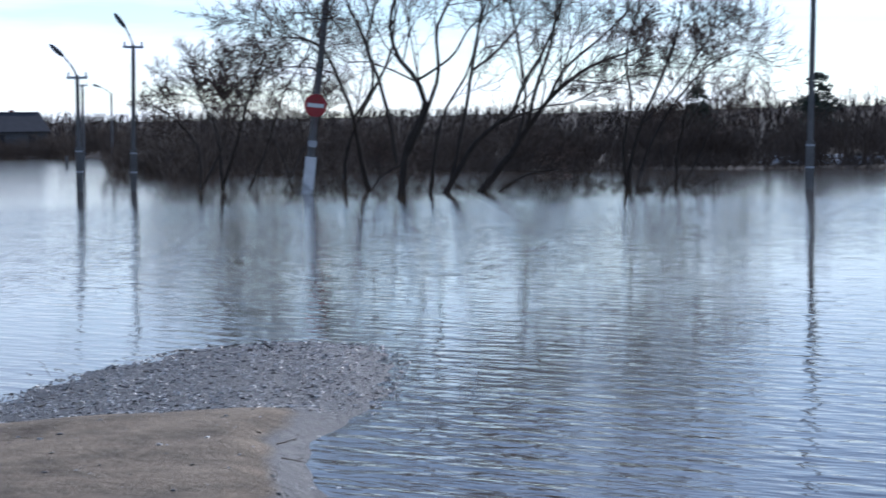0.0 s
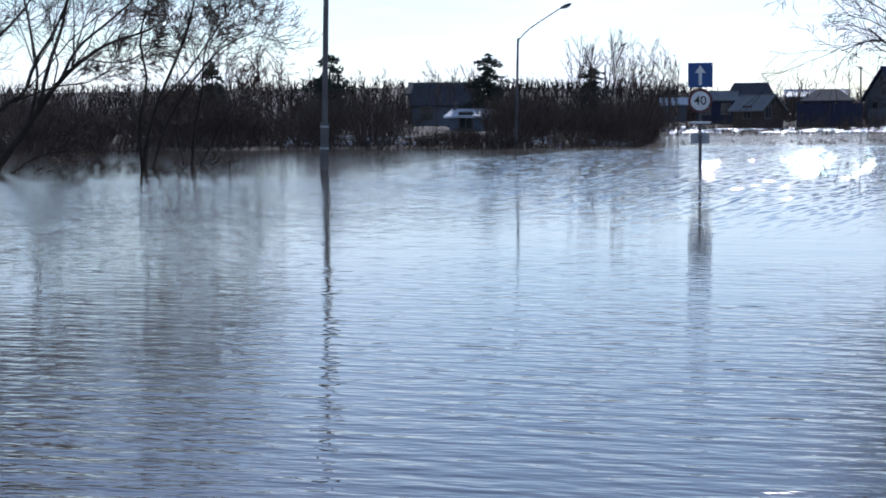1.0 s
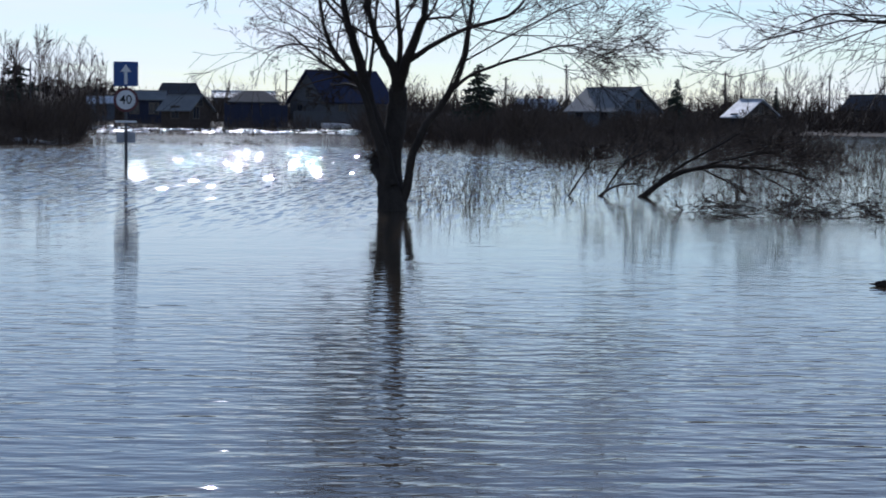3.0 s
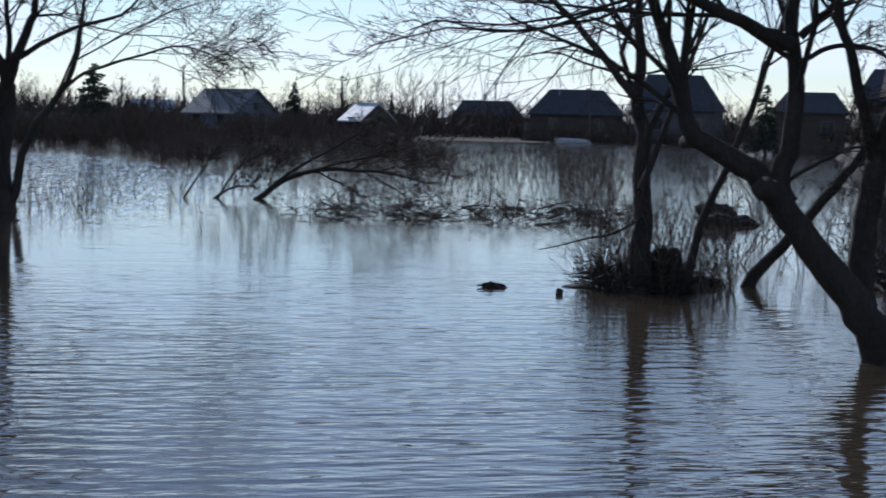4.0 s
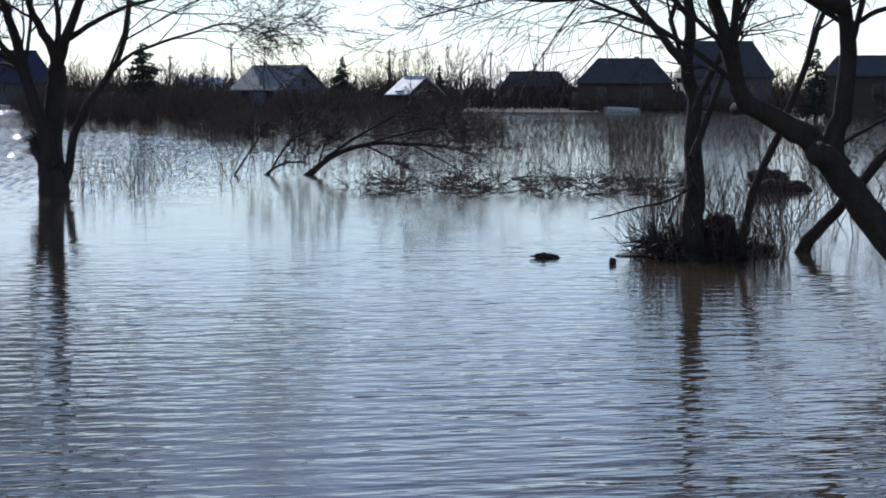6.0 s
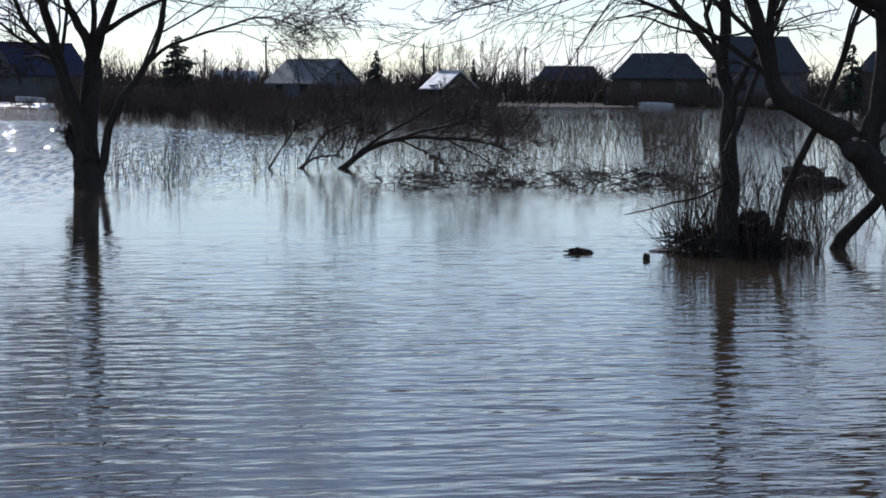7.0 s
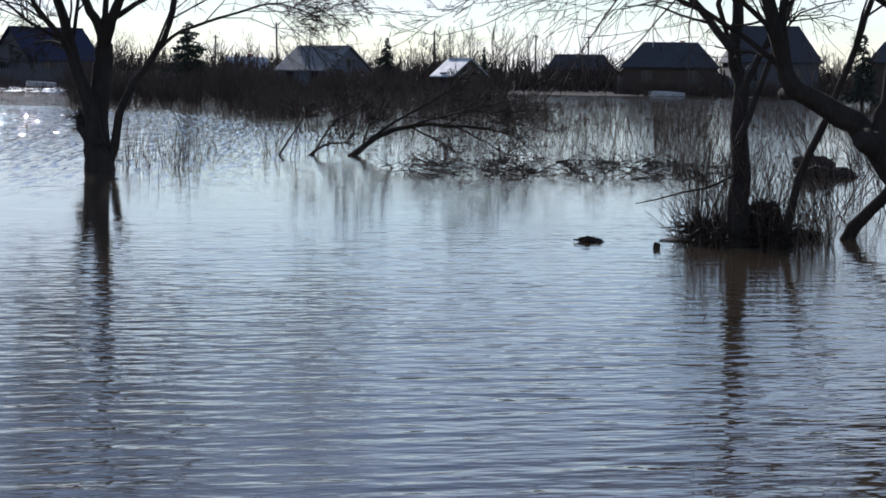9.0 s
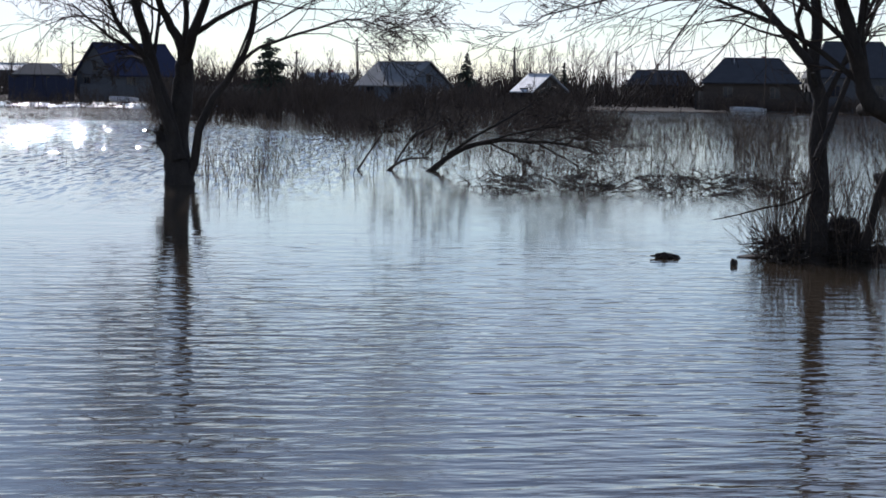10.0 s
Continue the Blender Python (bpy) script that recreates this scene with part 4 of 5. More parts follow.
# ---- trees ----
FINE = [(10, 0.55, 38, 0.1, 0.02), (8, 0.6, 38, 0.05, 0.04), (6, 0.55, 40, 0.0, 0.07), (2, 0.5, 35, -0.02, 0.06)]
SPARSE = [(9, 0.5, 38, 0.1, 0.02), (6, 0.55, 38, 0.05, 0.03), (5, 0.5, 40, 0.0, 0.05)]
SHRUB = [(11, 0.55, 38, 0.14, 0.0), (7, 0.6, 40, 0.12, 0.0), (6, 0.55, 40, 0.1, 0.03), (3, 0.55, 36, 0.05, 0.05)]
tree("willow_tree", -6.63, 32.0, "bare many-limbed willow standing alone in the flood", LONE, FINE, 11, 0.004)
tree("willow_tree", 20.22, 13.80, "dark leaning willow with a forked trunk in the water", OLD_WILLOW, FINE, 12, 0.002)
tree("willow_tree", 12.74, 18.80, "slender dark willow growing from a mound of debris", MOUND_WILLOW, SPARSE, 13, 0.0025)
tree("leaning_trunk", 15.81, 19.90, "bare trunk leaning far over the water", LEAN, [(3, 0.3, 40, 0.2, 0), (3, 0.5, 40, 0.1, 0)], 14, 0.003, category="trunk")
tree("willow_tree", 23.74, 13.7, "slim dark willow with a kinked stem in the water", SLIM_A, FINE, 15, 0.002)
tree("willow_tree", 25.51, 14.2, "thin crooked willow stem standing in the water", SLIM_B, FINE, 16, 0.002)
tree("willow_tree", 28.4, 15.0, "bare willow overhanging the flooded bank", [
    ([(0, -0.4), (-0.05, 0.8), (-0.2, 1.8), (-0.6, 3.4)], 0.12, 0.06),
    ([(-0.1, 1.2), (-0.5, 2.0), (-1.1, 2.9), (-1.4, 3.6)], 0.06, 0.02),
    ([(-0.1, 1.0), (-0.6, 1.3), (-1.3, 1.9), (-1.9, 2.0)], 0.05, 0.015),
    ([(-0.1, 0.7), (-0.5, 0.9), (-1.0, 0.8)], 0.04, 0.012)], FINE, 29, 0.002)
tree("fallen_branch", 0.92, 38.50, "fallen bare tree limb lying in the shallow water", FALLEN, [(9, 0.5, 35, 0.08, 0.05), (7, 0.6, 40, 0.05, 0.08), (5, 0.5, 40, 0, 0.08)], 17, 0.005, category="branch")
for limbs, b, d, s in ((SHORE_A, -39.44, 60.0, 1), (SHORE_B, -43.91, 60.0, 2), (SHORE_C, -38.53, 55.0, 3), (SHORE_D, -37.18, 56.0, 4), (SHORE_E, -36.10, 57.0, 5), (SHORE_F, -31.55, 58.5, 6), (SHORE_G, -30.13, 61.0, 7)):
    tree("willow_tree", b, d, "bare spreading willow standing in the flood" if s < 6 else "thin bare willow with upright stems in the flood", limbs, SHRUB, s, 0.0065, HAZED_TWIG, group="willows along the flooded verge")


def spruce(b, d, h, width, seed, label="dark green spruce behind the bare brush", z=0.0, ragged=0.0):
    """An evergreen: a trunk with whorls of drooping, needled branches."""
    rng = np.random.default_rng(seed)
    ob = thing("spruce_tree", pose(*away(b, d, z), 0, 0, -b), label, "tree", "evergreens beyond the flood")
    P, R = limb([(0, 0, 0), (0, 0, h)], 0.14, 0.02, 8, rng)
    mesh_object("trunk", *tubes(P, R, 6), BARK, ob)
    n = int(h * 24)
    t = rng.uniform(0.12, 0.99, n)
    a = rng.uniform(0, 2 * np.pi, n)
    reach = width / 2 * (1 - t) ** (0.8 - 0.35 * ragged) * rng.uniform(0.55, 1.15, n) + 0.1
    if ragged:
        reach *= 1 + ragged * 0.5 * np.sin(t * 23)
    s = np.linspace(0, 1, 5)
    B = np.zeros((n, 5, 3))
    B[:, :, 0] = np.cos(a)[:, None] * reach[:, None] * s
    B[:, :, 1] = np.sin(a)[:, None] * reach[:, None] * s
    B[:, :, 2] = t[:, None] * h + reach[:, None] * (0.25 * s - 0.5 * s ** 2)[None] * (1 - ragged)
    RB = np.full((n, 5), 0.045) * np.linspace(1, 0.4, 5)
    N1 = grow(B, RB, 16, 0.34, 50, rng, k=3, lo=0.1, lift=-0.05, min_r=0.045)
    N1[1][:, -1] *= 0.3
    v, q = merged([tubes(B, RB, 3), tubes(*N1, 3)])
    tagged(mesh_object("crown", v, q, NEEDLE, ob), "dense dark needles")
    return ob


spruce(-29.4, 140, 6.0, 4.6, 51)
spruce(-25.85, 140, 6.2, 4.9, 52, "dark pine with a ragged crown", ragged=0.8)
spruce(-21.02, 140, 6.2, 5.1, 53, "dark pine with a ragged crown", ragged=0.6)
spruce(-17.87, 150, 5.4, 4.3, 54, "dark pine with a ragged crown", ragged=0.8)
spruce(-3.93, 150, 5.8, 4.6, 55, "dark spruce beside the village fence", ragged=0.4)
spruce(2.06, 200, 5.8, 3.2, 56)
spruce(5.03, 210, 5.2, 1.2, 57, "narrow dark evergreen between the houses")
spruce(23.2, 62, 5.3, 2.4, 58, "dark spruce behind the shed roof")
spruce(16.4, 120, 4.6, 2.6, 59, "dark spruce behind the willows")


# ---- posts, lamps and signs ----
def tube_part(name, pts, r0, r1, mat, parent, k=8, sides=10, label=""):
    P, R = limb(pts, r0, r1, k, None)
    return mesh_object(name, *capped(*tubes(P, R, sides), sides), mat, parent, label, smooth=False)


def capped(v, q, sides):
    """Closes both ends of a single tube."""
    faces = q.tolist()
    faces.append(list(range(sides))[::-1])
    faces.append(list(range(len(v) - sides, len(v))))
    return v, faces


def disc(bm, r, y0, y1, seg=40):
    """A round plate that faces the viewer, from depth y0 to y1."""
    vs = bmesh.ops.create_cone(bm, cap_ends=True, segments=seg, radius1=r, radius2=r, depth=abs(y1 - y0))["verts"]
    bmesh.ops.rotate(bm, verts=vs, cent=(0, 0, 0), matrix=Matrix.Rotation(radians(90), 3, "X"))
    bmesh.ops.translate(bm, verts=vs, vec=(0, (y0 + y1) / 2, 0))
    return vs


def lamp_head(parent, x, z, dx, dz, size=0.32):
    """A long street lamp housing with a glass bowl below."""
    bm = bmesh.new()
    vs = bmesh.ops.create_uvsphere(bm, u_segments=12, v_segments=8, radius=1)["verts"]
    bmesh.ops.scale(bm, vec=(size, 0.11, 0.085), verts=vs)
    a = math.atan2(dz, dx)
    bmesh.ops.rotate(bm, verts=vs, cent=(0, 0, 0), matrix=Matrix.Rotation(-a, 3, "Y"))
    bmesh.ops.translate(bm, verts=vs, vec=(x + math.cos(a) * size * 0.9, 0, z + math.sin(a) * size * 0.9))
    head = part("lamp_head", bm, SILHOUETTE_STEEL, parent, "grey metal lamp housing")
    bm = bmesh.new()
    vs = bmesh.ops.create_uvsphere(bm, u_segments=10, v_segments=6, radius=1)["verts"]
    bmesh.ops.scale(bm, vec=(size * 0.55, 0.08, 0.06), verts=vs)
    bmesh.ops.rotate(bm, verts=vs, cent=(0, 0, 0), matrix=Matrix.Rotation(-a, 3, "Y"))
    bmesh.ops.translate(bm, verts=vs, vec=(x + math.cos(a) * size + 0.05 * math.sin(a), 0, z + math.sin(a) * size - 0.055))
    part("bowl", bm, WHITE, head, "pale lamp bowl")


def post(name, b, d, h, r, label, lean=0.0, stub=1.5, arm=None, cross=False, tip=None, mat=None, category="lamp post"):
    """A post strapped to a concrete footing, with an optional lamp arm (dx, dz)."""
    ob = thing(name, pose(*away(b, d), 0, lean, -b), label, category)
    tip = tip or r * 0.72
    tube_part("pole", [(0, 0, -0.5), (0, 0, h)], r, tip, mat or CONCRETE, ob)
    if stub:
        bm = bmesh.new()
        box(bm, -r * 1.25, -r * 2.3, -0.6, r * 1.25, -r * 1.02, stub, 0.02)
        part("footing", bm, CONCRETE, ob, "concrete footing strapped to the pole")
        for z in (stub * 0.45, stub * 0.9):
            bm = bmesh.new()
            box(bm, -r * 1.32, -r * 2.36, z - 0.03, r * 1.32, r * 1.02, z + 0.03)
            part("clamp", bm, STEEL, ob)
    if cross:
        bm = bmesh.new()
        box(bm, -0.34, -0.05, h - 0.12, 0.34, 0.05, h - 0.04, 0.01)
        bar = part("crossarm", bm, STEEL, ob)
        for x in (-0.28, 0.28):
            bm = bmesh.new()
            vs = bmesh.ops.create_cone(bm, cap_ends=True, segments=8, radius1=0.045, radius2=0.03, depth=0.14)["verts"]
            bmesh.ops.translate(bm, verts=vs, vec=(x, 0, h + 0.03))
            part("insulator", bm, WHITE, bar)
    if arm:
        dx, dz = arm
        tube_part("arm", [(0, 0, h - 0.1), (dx * 0.3, 0, h + dz * 0.35), (dx, 0, h + dz)], 0.035, 0.028, SILHOUETTE_STEEL, ob, k=7, sides=6)
        lamp_head(ob, dx, h + dz, dx, dz * 0.6)
    return ob


leaning = post("street_lamp", -41.36, 57.8, 9.0, 0.125, "leaning street pole with a no-entry sign", lean=6.5, stub=1.15, mat=CONCRETE)
bm = bmesh.new()
box(bm, -0.17, -0.30, -0.4, 0.17, -0.29 + 0.02, 1.12, 0.01)
part("painted_band", bm, WHITE, leaning, "white painted band on the footing")
bm = bmesh.new()
box(bm, -0.13, -0.34, 1.42, 0.13, -0.12, 1.62, 0.015)
part("box", bm, STEEL, leaning, "small grey junction box")
no_entry = thing("no_entry_sign", pose(*away(-41.07, 57.3, 2.68), 0, 6.5, 41.07), "round red no-entry sign with a white bar", "road sign")
bm = bmesh.new()
disc(bm, 0.35, -0.012, 0.012)
part("plate", bm, RED, no_entry)
bm = bmesh.new()
box(bm, -0.25, -0.022, -0.06, 0.25, -0.013, 0.06)
part("bar", bm, WHITE, no_entry, "white bar")
bm = bmesh.new()
box(bm, -0.03, 0.013, -0.25, 0.03, 0.06, 0.25)
part("bracket", bm, STEEL, no_entry)

post("street_lamp", -46.6, 63, 4.85, 0.09, "concrete street lamp with a crossarm in the flood", lean=1.0, stub=1.4, arm=(-0.25, 0.55), cross=True)
post("street_lamp", -48.2, 63, 3.85, 0.09, "grey street lamp with a short arm in the flood", stub=1.5, arm=(-0.42, 0.62), cross=True)
post("street_lamp", -48.05, 130, 5.6, 0.11, "far grey street pole in the flood", stub=0, cross=True)
post("street_lamp", -47.2, 150, 5.5, 0.1, "far street lamp above the flooded brush", stub=0, arm=(-0.85, 0.5))
post("bollard", -48.56, 128, 0.75, 0.12, "short grey post standing in the flood", stub=0, category="post")
post("street_lamp", -26.13, 56.5, 9.0, 0.10, "tall thin street pole standing in the flood", lean=1.3, stub=1.45)
post("street_lamp", -20.2, 92.5, 5.35, 0.075, "street lamp with a long slanting arm in the flood", lean=1.2, stub=0, arm=(2.05, 1.5), mat=SILHOUETTE_STEEL)
post("street_lamp", -17.45, 150, 5.5, 0.09, "far street lamp with a curved arm", stub=0, arm=(1.2, 1.4), mat=SILHOUETTE_STEEL)


def text_mesh(body, size, mat, parent, m, name="lettering"):
    cu = bpy.data.curves.new(name, "FONT")
    cu.body, cu.size, cu.align_x, cu.align_y, cu.extrude, cu.offset = body, size, "CENTER", "CENTER", 0.004, 0.003
    tmp = new("tmp", cu)
    dg = bpy.context.evaluated_depsgraph_get()
    me = bpy.data.meshes.new_from_object(tmp.evaluated_get(dg))
    bpy.data.objects.remove(tmp)
    me.materials.clear()
    me.materials.append(mat)
    ob = new(name, me)
    ob.parent, ob.matrix_basis = parent, m
    return ob


# darker than the sign red: the shade on this backlit plate is put into colour
SHADED_RED = material("shaded sign red", (0.13, 0.03, 0.03), (0.08, 0.022, 0.024), 4, 0.6)
sign = thing("road_sign", pose(*away(-14.68, 54.5), 0, 0, 14.68), "speed limit sign under a blue arrow sign in the flood", "road sign")
tube_part("pole", [(0, 0, -0.5), (0, 0, 3.05)], 0.047, 0.047, SILHOUETTE_STEEL, sign)
bm = bmesh.new()
vs = disc(bm, 0.35, -0.062, -0.046)
bmesh.ops.translate(bm, verts=vs, vec=(0, 0, 1.98))
limit = part("speed_plate", bm, SHADED_RED, sign, "round speed plate with a shaded red rim")
bm = bmesh.new()
vs = disc(bm, 0.275, -0.07, -0.063)
bmesh.ops.translate(bm, verts=vs, vec=(0, 0, 1.98))
part("face", bm, WHITE, limit, "white face")
text_mesh("40", 0.36, BLACK, limit, pose(0, -0.076, 1.975, 90))
bm = bmesh.new()
box(bm, -0.35, -0.062, 2.37, 0.35, -0.046, 3.07, 0.0)
arrow_plate = part("arrow_plate", bm, BLUE, sign, "square blue one-way plate")
bm = bmesh.new()
out = [(-0.045, 2.43), (0.045, 2.43), (0.045, 2.78), (0.15, 2.78), (0, 3.0), (-0.15, 2.78), (-0.045, 2.78)]
top = bm.faces.new([bm.verts.new((x, -0.066, z)) for x, z in out])
ext = bmesh.ops.extrude_face_region(bm, geom=[top])
bmesh.ops.translate(bm, verts=[v for v in ext["geom"] if isinstance(v, bmesh.types.BMVert)], vec=(0, -0.006, 0))
part("arrow", bm, WHITE, arrow_plate, "white arrow pointing up")
bm = bmesh.new()
box(bm, -0.3, -0.075, 1.33, 0.3, -0.05, 1.39)
part("lower_plate", bm, WHITE, sign, "narrow white plate")
bm = bmesh.new()
box(bm, -0.27, 0.045, 0.75, 0.27, 0.06, 1.05)
part("back_plate", bm, STEEL, sign, "pale grey plate")

WOOD = material("grey weathered wood", (0.13, 0.11, 0.09), (0.055, 0.045, 0.038), 3, 0.9, bump=0.01, per_object=0.5, stretch=(1, 1, 0.2))
for b, d, z0, h, lean in ((-15.5, 190, 0.4, 4.6, 0), (-9.82, 230, 0.5, 6.6, 0), (-3.15, 200, 0.4, 5.4, 1), (-1.26, 215, 0.4, 7.2, -1), (3.48, 220, 0.4, 6.6, 1), (3.62, 221, 0.4, 5.4, -4), (8.2, 225, 0.4, 6.4, 0), (-2.5, 195, 0.4, 3.5, 0), (6.6, 240, 0.4, 6.8, 0)):
    ob = thing("utility_pole", pose(*away(b, d, z0), 0, lean, -b), "grey wooden utility pole among the houses", "utility pole", "utility poles of the village")
    tube_part("pole", [(0, 0, -0.3), (0, 0, h)], 0.13, 0.09, WOOD, ob, sides=7)
    bm = bmesh.new()
    box(bm, -0.32, -0.05, h - 0.32, 0.32, 0.05, h - 0.22)
    part("crossarm", bm, WOOD, ob)

# ---- houses ----
ROOF_BLUE = material("blue metal roof", (0.016, 0.021, 0.06), (0.01, 0.014, 0.04), 1.2, 0.85)
ROOF_DARK = material("dark slate roof", (0.05, 0.052, 0.06), (0.027, 0.028, 0.033), 1.2, 0.85, bump=0.02)
ROOF_GREY = material("grey corrugated roof", (0.2, 0.205, 0.205), (0.11, 0.115, 0.115), 0.9, 0.75, bump=0.03)
ROOF_WHITE = material("snow-patched roof", (0.72, 0.74, 0.77), (0.2, 0.21, 0.22), 0.9, 0.6)
ROOF_RUST = material("rusted metal roof", (0.12, 0.062, 0.036), (0.05, 0.028, 0.018), 0.8, 0.9, bump=0.01)
WALL_GREY = material("grey plaster wall", (0.105, 0.105, 0.11), (0.065, 0.065, 0.07), 1.0, 0.9)
WALL_BLUE = material("blue painted boards", (0.011, 0.015, 0.045), (0.007, 0.01, 0.03), 1.0, 0.7, stretch=(1, 1, 0.2))
WALL_PALE = material("pale blue painted wall", (0.13, 0.15, 0.18), (0.085, 0.1, 0.12), 1.0, 0.8)
WALL_WOOD = material("dark log wall", (0.085, 0.062, 0.047), (0.045, 0.034, 0.027), 1.2, 0.9, bump=0.02, stretch=(0.25, 0.25, 1.5))
BRICK = material("red brick chimney", (0.3, 0.12, 0.085), (0.19, 0.08, 0.06), 3, 0.9)
PANE = material("dark window glass", (0.03, 0.035, 0.045), (0.02, 0.022, 0.03), 1, 0.08)
SHEET = material("corrugated steel sheet", (0.30, 0.36, 0.42), (0.19, 0.23, 0.28), 1.0, 0.5, 0.4)


def prism(bm, rows):
    """A closed solid from two outlines of equally many points."""
    n = len(rows[0])
    vs = [[bm.verts.new(p) for p in row] for row in rows]
    bm.faces.new(vs[0])
    bm.faces.new(vs[1][::-1])
    for i in range(n):
        j = (i + 1) % n
        bm.faces.new((vs[0][i], vs[1][i], vs[1][j], vs[0][j]))
    return bm


def house(b, d, length, span, wall_h, roof_h, turn, wall, roof, label, z=0.35, hip=0.0, chimney=0.0, windows=2, name="house", over=0.35):
    """A village house; its ridge runs along x before it is turned. hip: how far the ridge ends are pulled in."""
    ob = thing(name, pose(*away(b, d, z), 0, 0, -b + turn), label, "house")
    hl, hs = length / 2, span / 2
    bm = bmesh.new()
    if hip:
        box(bm, -hl, -hs, -0.5, hl, hs, wall_h)
    else:
        prof = [(-hs, -0.5), (hs, -0.5), (hs, wall_h), (0, wall_h + roof_h - 0.08), (-hs, wall_h)]
        prism(bm, [[(-hl, y, q) for y, q in prof], [(hl, y, q) for y, q in prof]])
    walls = part("wall", bm, wall, ob)
    drop = roof_h / hs * over
    for s in (-1, 1):
        bm = bmesh.new()
        e = hl + over
        low = [(-e, s * (hs + over), wall_h - drop), (e, s * (hs + over), wall_h - drop)]
        topz = wall_h + roof_h
        high = [(e - hip, 0, topz), (-e + hip, 0, topz)]
        a = low + high
        prism(bm, [[(x, y, q + 0.12) for x, y, q in a], [(x, y, q) for x, y, q in a]])
        side = part("roof", bm, roof, ob)
    if hip:
        for s in (-1, 1):
            bm = bmesh.new()
            a = [(s * (hl + over), -hs - over, wall_h - drop), (s * (hl + over), hs + over, wall_h - drop), (s * (hl + over - hip), 0, wall_h + roof_h)]
            prism(bm, [[(x, y, q + 0.12) for x, y, q in a], [(x, y, q) for x, y, q in a]])
            part("roof_end", bm, roof, ob)
    else:
        bm = bmesh.new()
        box(bm, -hl - over, -0.12, wall_h + roof_h + 0.08, hl + over, 0.12, wall_h + roof_h + 0.16)
        part("ridge_cap", bm, roof, ob)
    if chimney:
        bm = bmesh.new()
        box(bm, hl * 0.2, -0.3 + hs * 0.3, wall_h + roof_h * 0.4, hl * 0.2 + 0.55, 0.25 + hs * 0.3, wall_h + roof_h + chimney, 0.02)
        part("chimney", bm, BRICK, ob)

    def window(m, w=0.85, hh=1.05):
        bm = bmesh.new()
        for x0, z0, x1, z1 in ((-w / 2 - 0.1, -0.1, w / 2 + 0.1, 0), (-w / 2 - 0.1, hh, w / 2 + 0.1, hh + 0.1), (-w / 2 - 0.1, 0, -w / 2, hh), (w / 2, 0, w / 2 + 0.1, hh), (-0.03, 0, 0.03, hh)):
            box(bm, x0, -0.06, z0, x1, 0.02, z1)
        bmesh.ops.transform(bm, matrix=m, verts=bm.verts)
        fr = part("window", bm, WOOD, walls, "weathered window frame")
        bm = bmesh.new()
        box(bm, -w / 2, -0.02, 0, w / 2, 0.0, hh, m=m)
        part("pane", bm, PANE, fr)

    for i in range(windows):
        x = (i + 0.5) / windows * length - hl
        window(Matrix.Translation((x, -hs - 0.004, wall_h * 0.38)))
    for s in (-1, 1):
        turn_m = Matrix.Translation((s * (hl + 0.004), 0, wall_h * 0.38)) @ Matrix.Rotation(radians(90 * s), 4, "Z")
        window(turn_m @ Matrix.Translation((-span * 0.22, 0, 0)))
        if not hip:
            window(turn_m @ Matrix.Translation((0, 0, wall_h * 0.66 + 0.2)), 0.5, 0.7)
    return ob


house(-8.15, 190, 8.0, 6.5, 2.4, 2.9, 34, WALL_GREY, ROOF_BLUE, "grey house with a steep blue metal roof", z=0.6)
house(-10.8, 190, 4.6, 5, 2.2, 1.0, 0, WALL_BLUE, ROOF_DARK, "low blue outbuilding with a dark roof", z=0.6, hip=1.6)
house(-12.85, 178, 3.4, 3.2, 1.4, 1.2, -38, WALL_WOOD, ROOF_GREY, "small wooden barn with a grey sheet roof", z=0.6, windows=1)
house(-13.05, 235, 5.2, 5, 3.0, 1.4, 0, WALL_WOOD, ROOF_DARK, "wooden house with a long dark hipped roof", z=0.8, hip=0.9)
house(-11.1, 310, 9.8, 6, 3.4, 1.0, 0, WALL_GREY, ROOF_WHITE, "far low building with a white roof", z=0.8)
house(-14.1, 200, 4.0, 4, 2.4, 0.8, 0, WALL_BLUE, ROOF_GREY, "blue-grey shed with a pale roof edge", z=0.6)
house(-15.35, 205, 2.6, 3, 2.0, 0.6, 0, WALL_PALE, ROOF_WHITE, "pale blue hut with a white roof", z=0.6, windows=1)
house(0.15, 190, 6.6, 6.4, 1.9, 2.2, -42, WALL_PALE, ROOF_GREY, "pale house with a grey corrugated gable roof", z=0.4, windows=2)
house(4.3, 195, 3.0, 4.4, 1.5, 1.6, -50, WALL_WOOD, ROOF_WHITE, "dark house with a snow-bright roof slope", z=0.4, windows=1)
house(-2.2, 225, 4.4, 4.4, 2.0, 1.2, 20, WALL_GREY, ROOF_WHITE, "small grey house with a snowy roof", z=0.4, windows=1, chimney=0.5)
house(10.68, 200, 9.6, 7, 2.7, 2.4, 0, WALL_WOOD, ROOF_DARK, "broad dark house with a hipped roof", z=0.4, hip=2.3, chimney=0.3)
house(13.65, 200, 9.0, 8, 3.4, 3.5, 8, WALL_GREY, ROOF_DARK, "tall grey house with a dark half-hipped roof", z=0.4, hip=1.9)
house(7.95, 222, 7.4, 6, 2.4, 1.6, 0, WALL_WOOD, ROOF_DARK, "low dark wooden house with a hipped roof", z=0.4, hip=1.2)
house(20.4, 82, 3.4, 4, 2.8, 1.2, 0, WALL_WOOD, ROOF_DARK, "house with a dark slate hipped roof", z=0.3, hip=0.8)
house(17.7, 150, 5.4, 5, 3.0, 1.4, 0, WALL_WOOD, ROOF_DARK, "dark house behind the willows", z=0.3, hip=1.2)
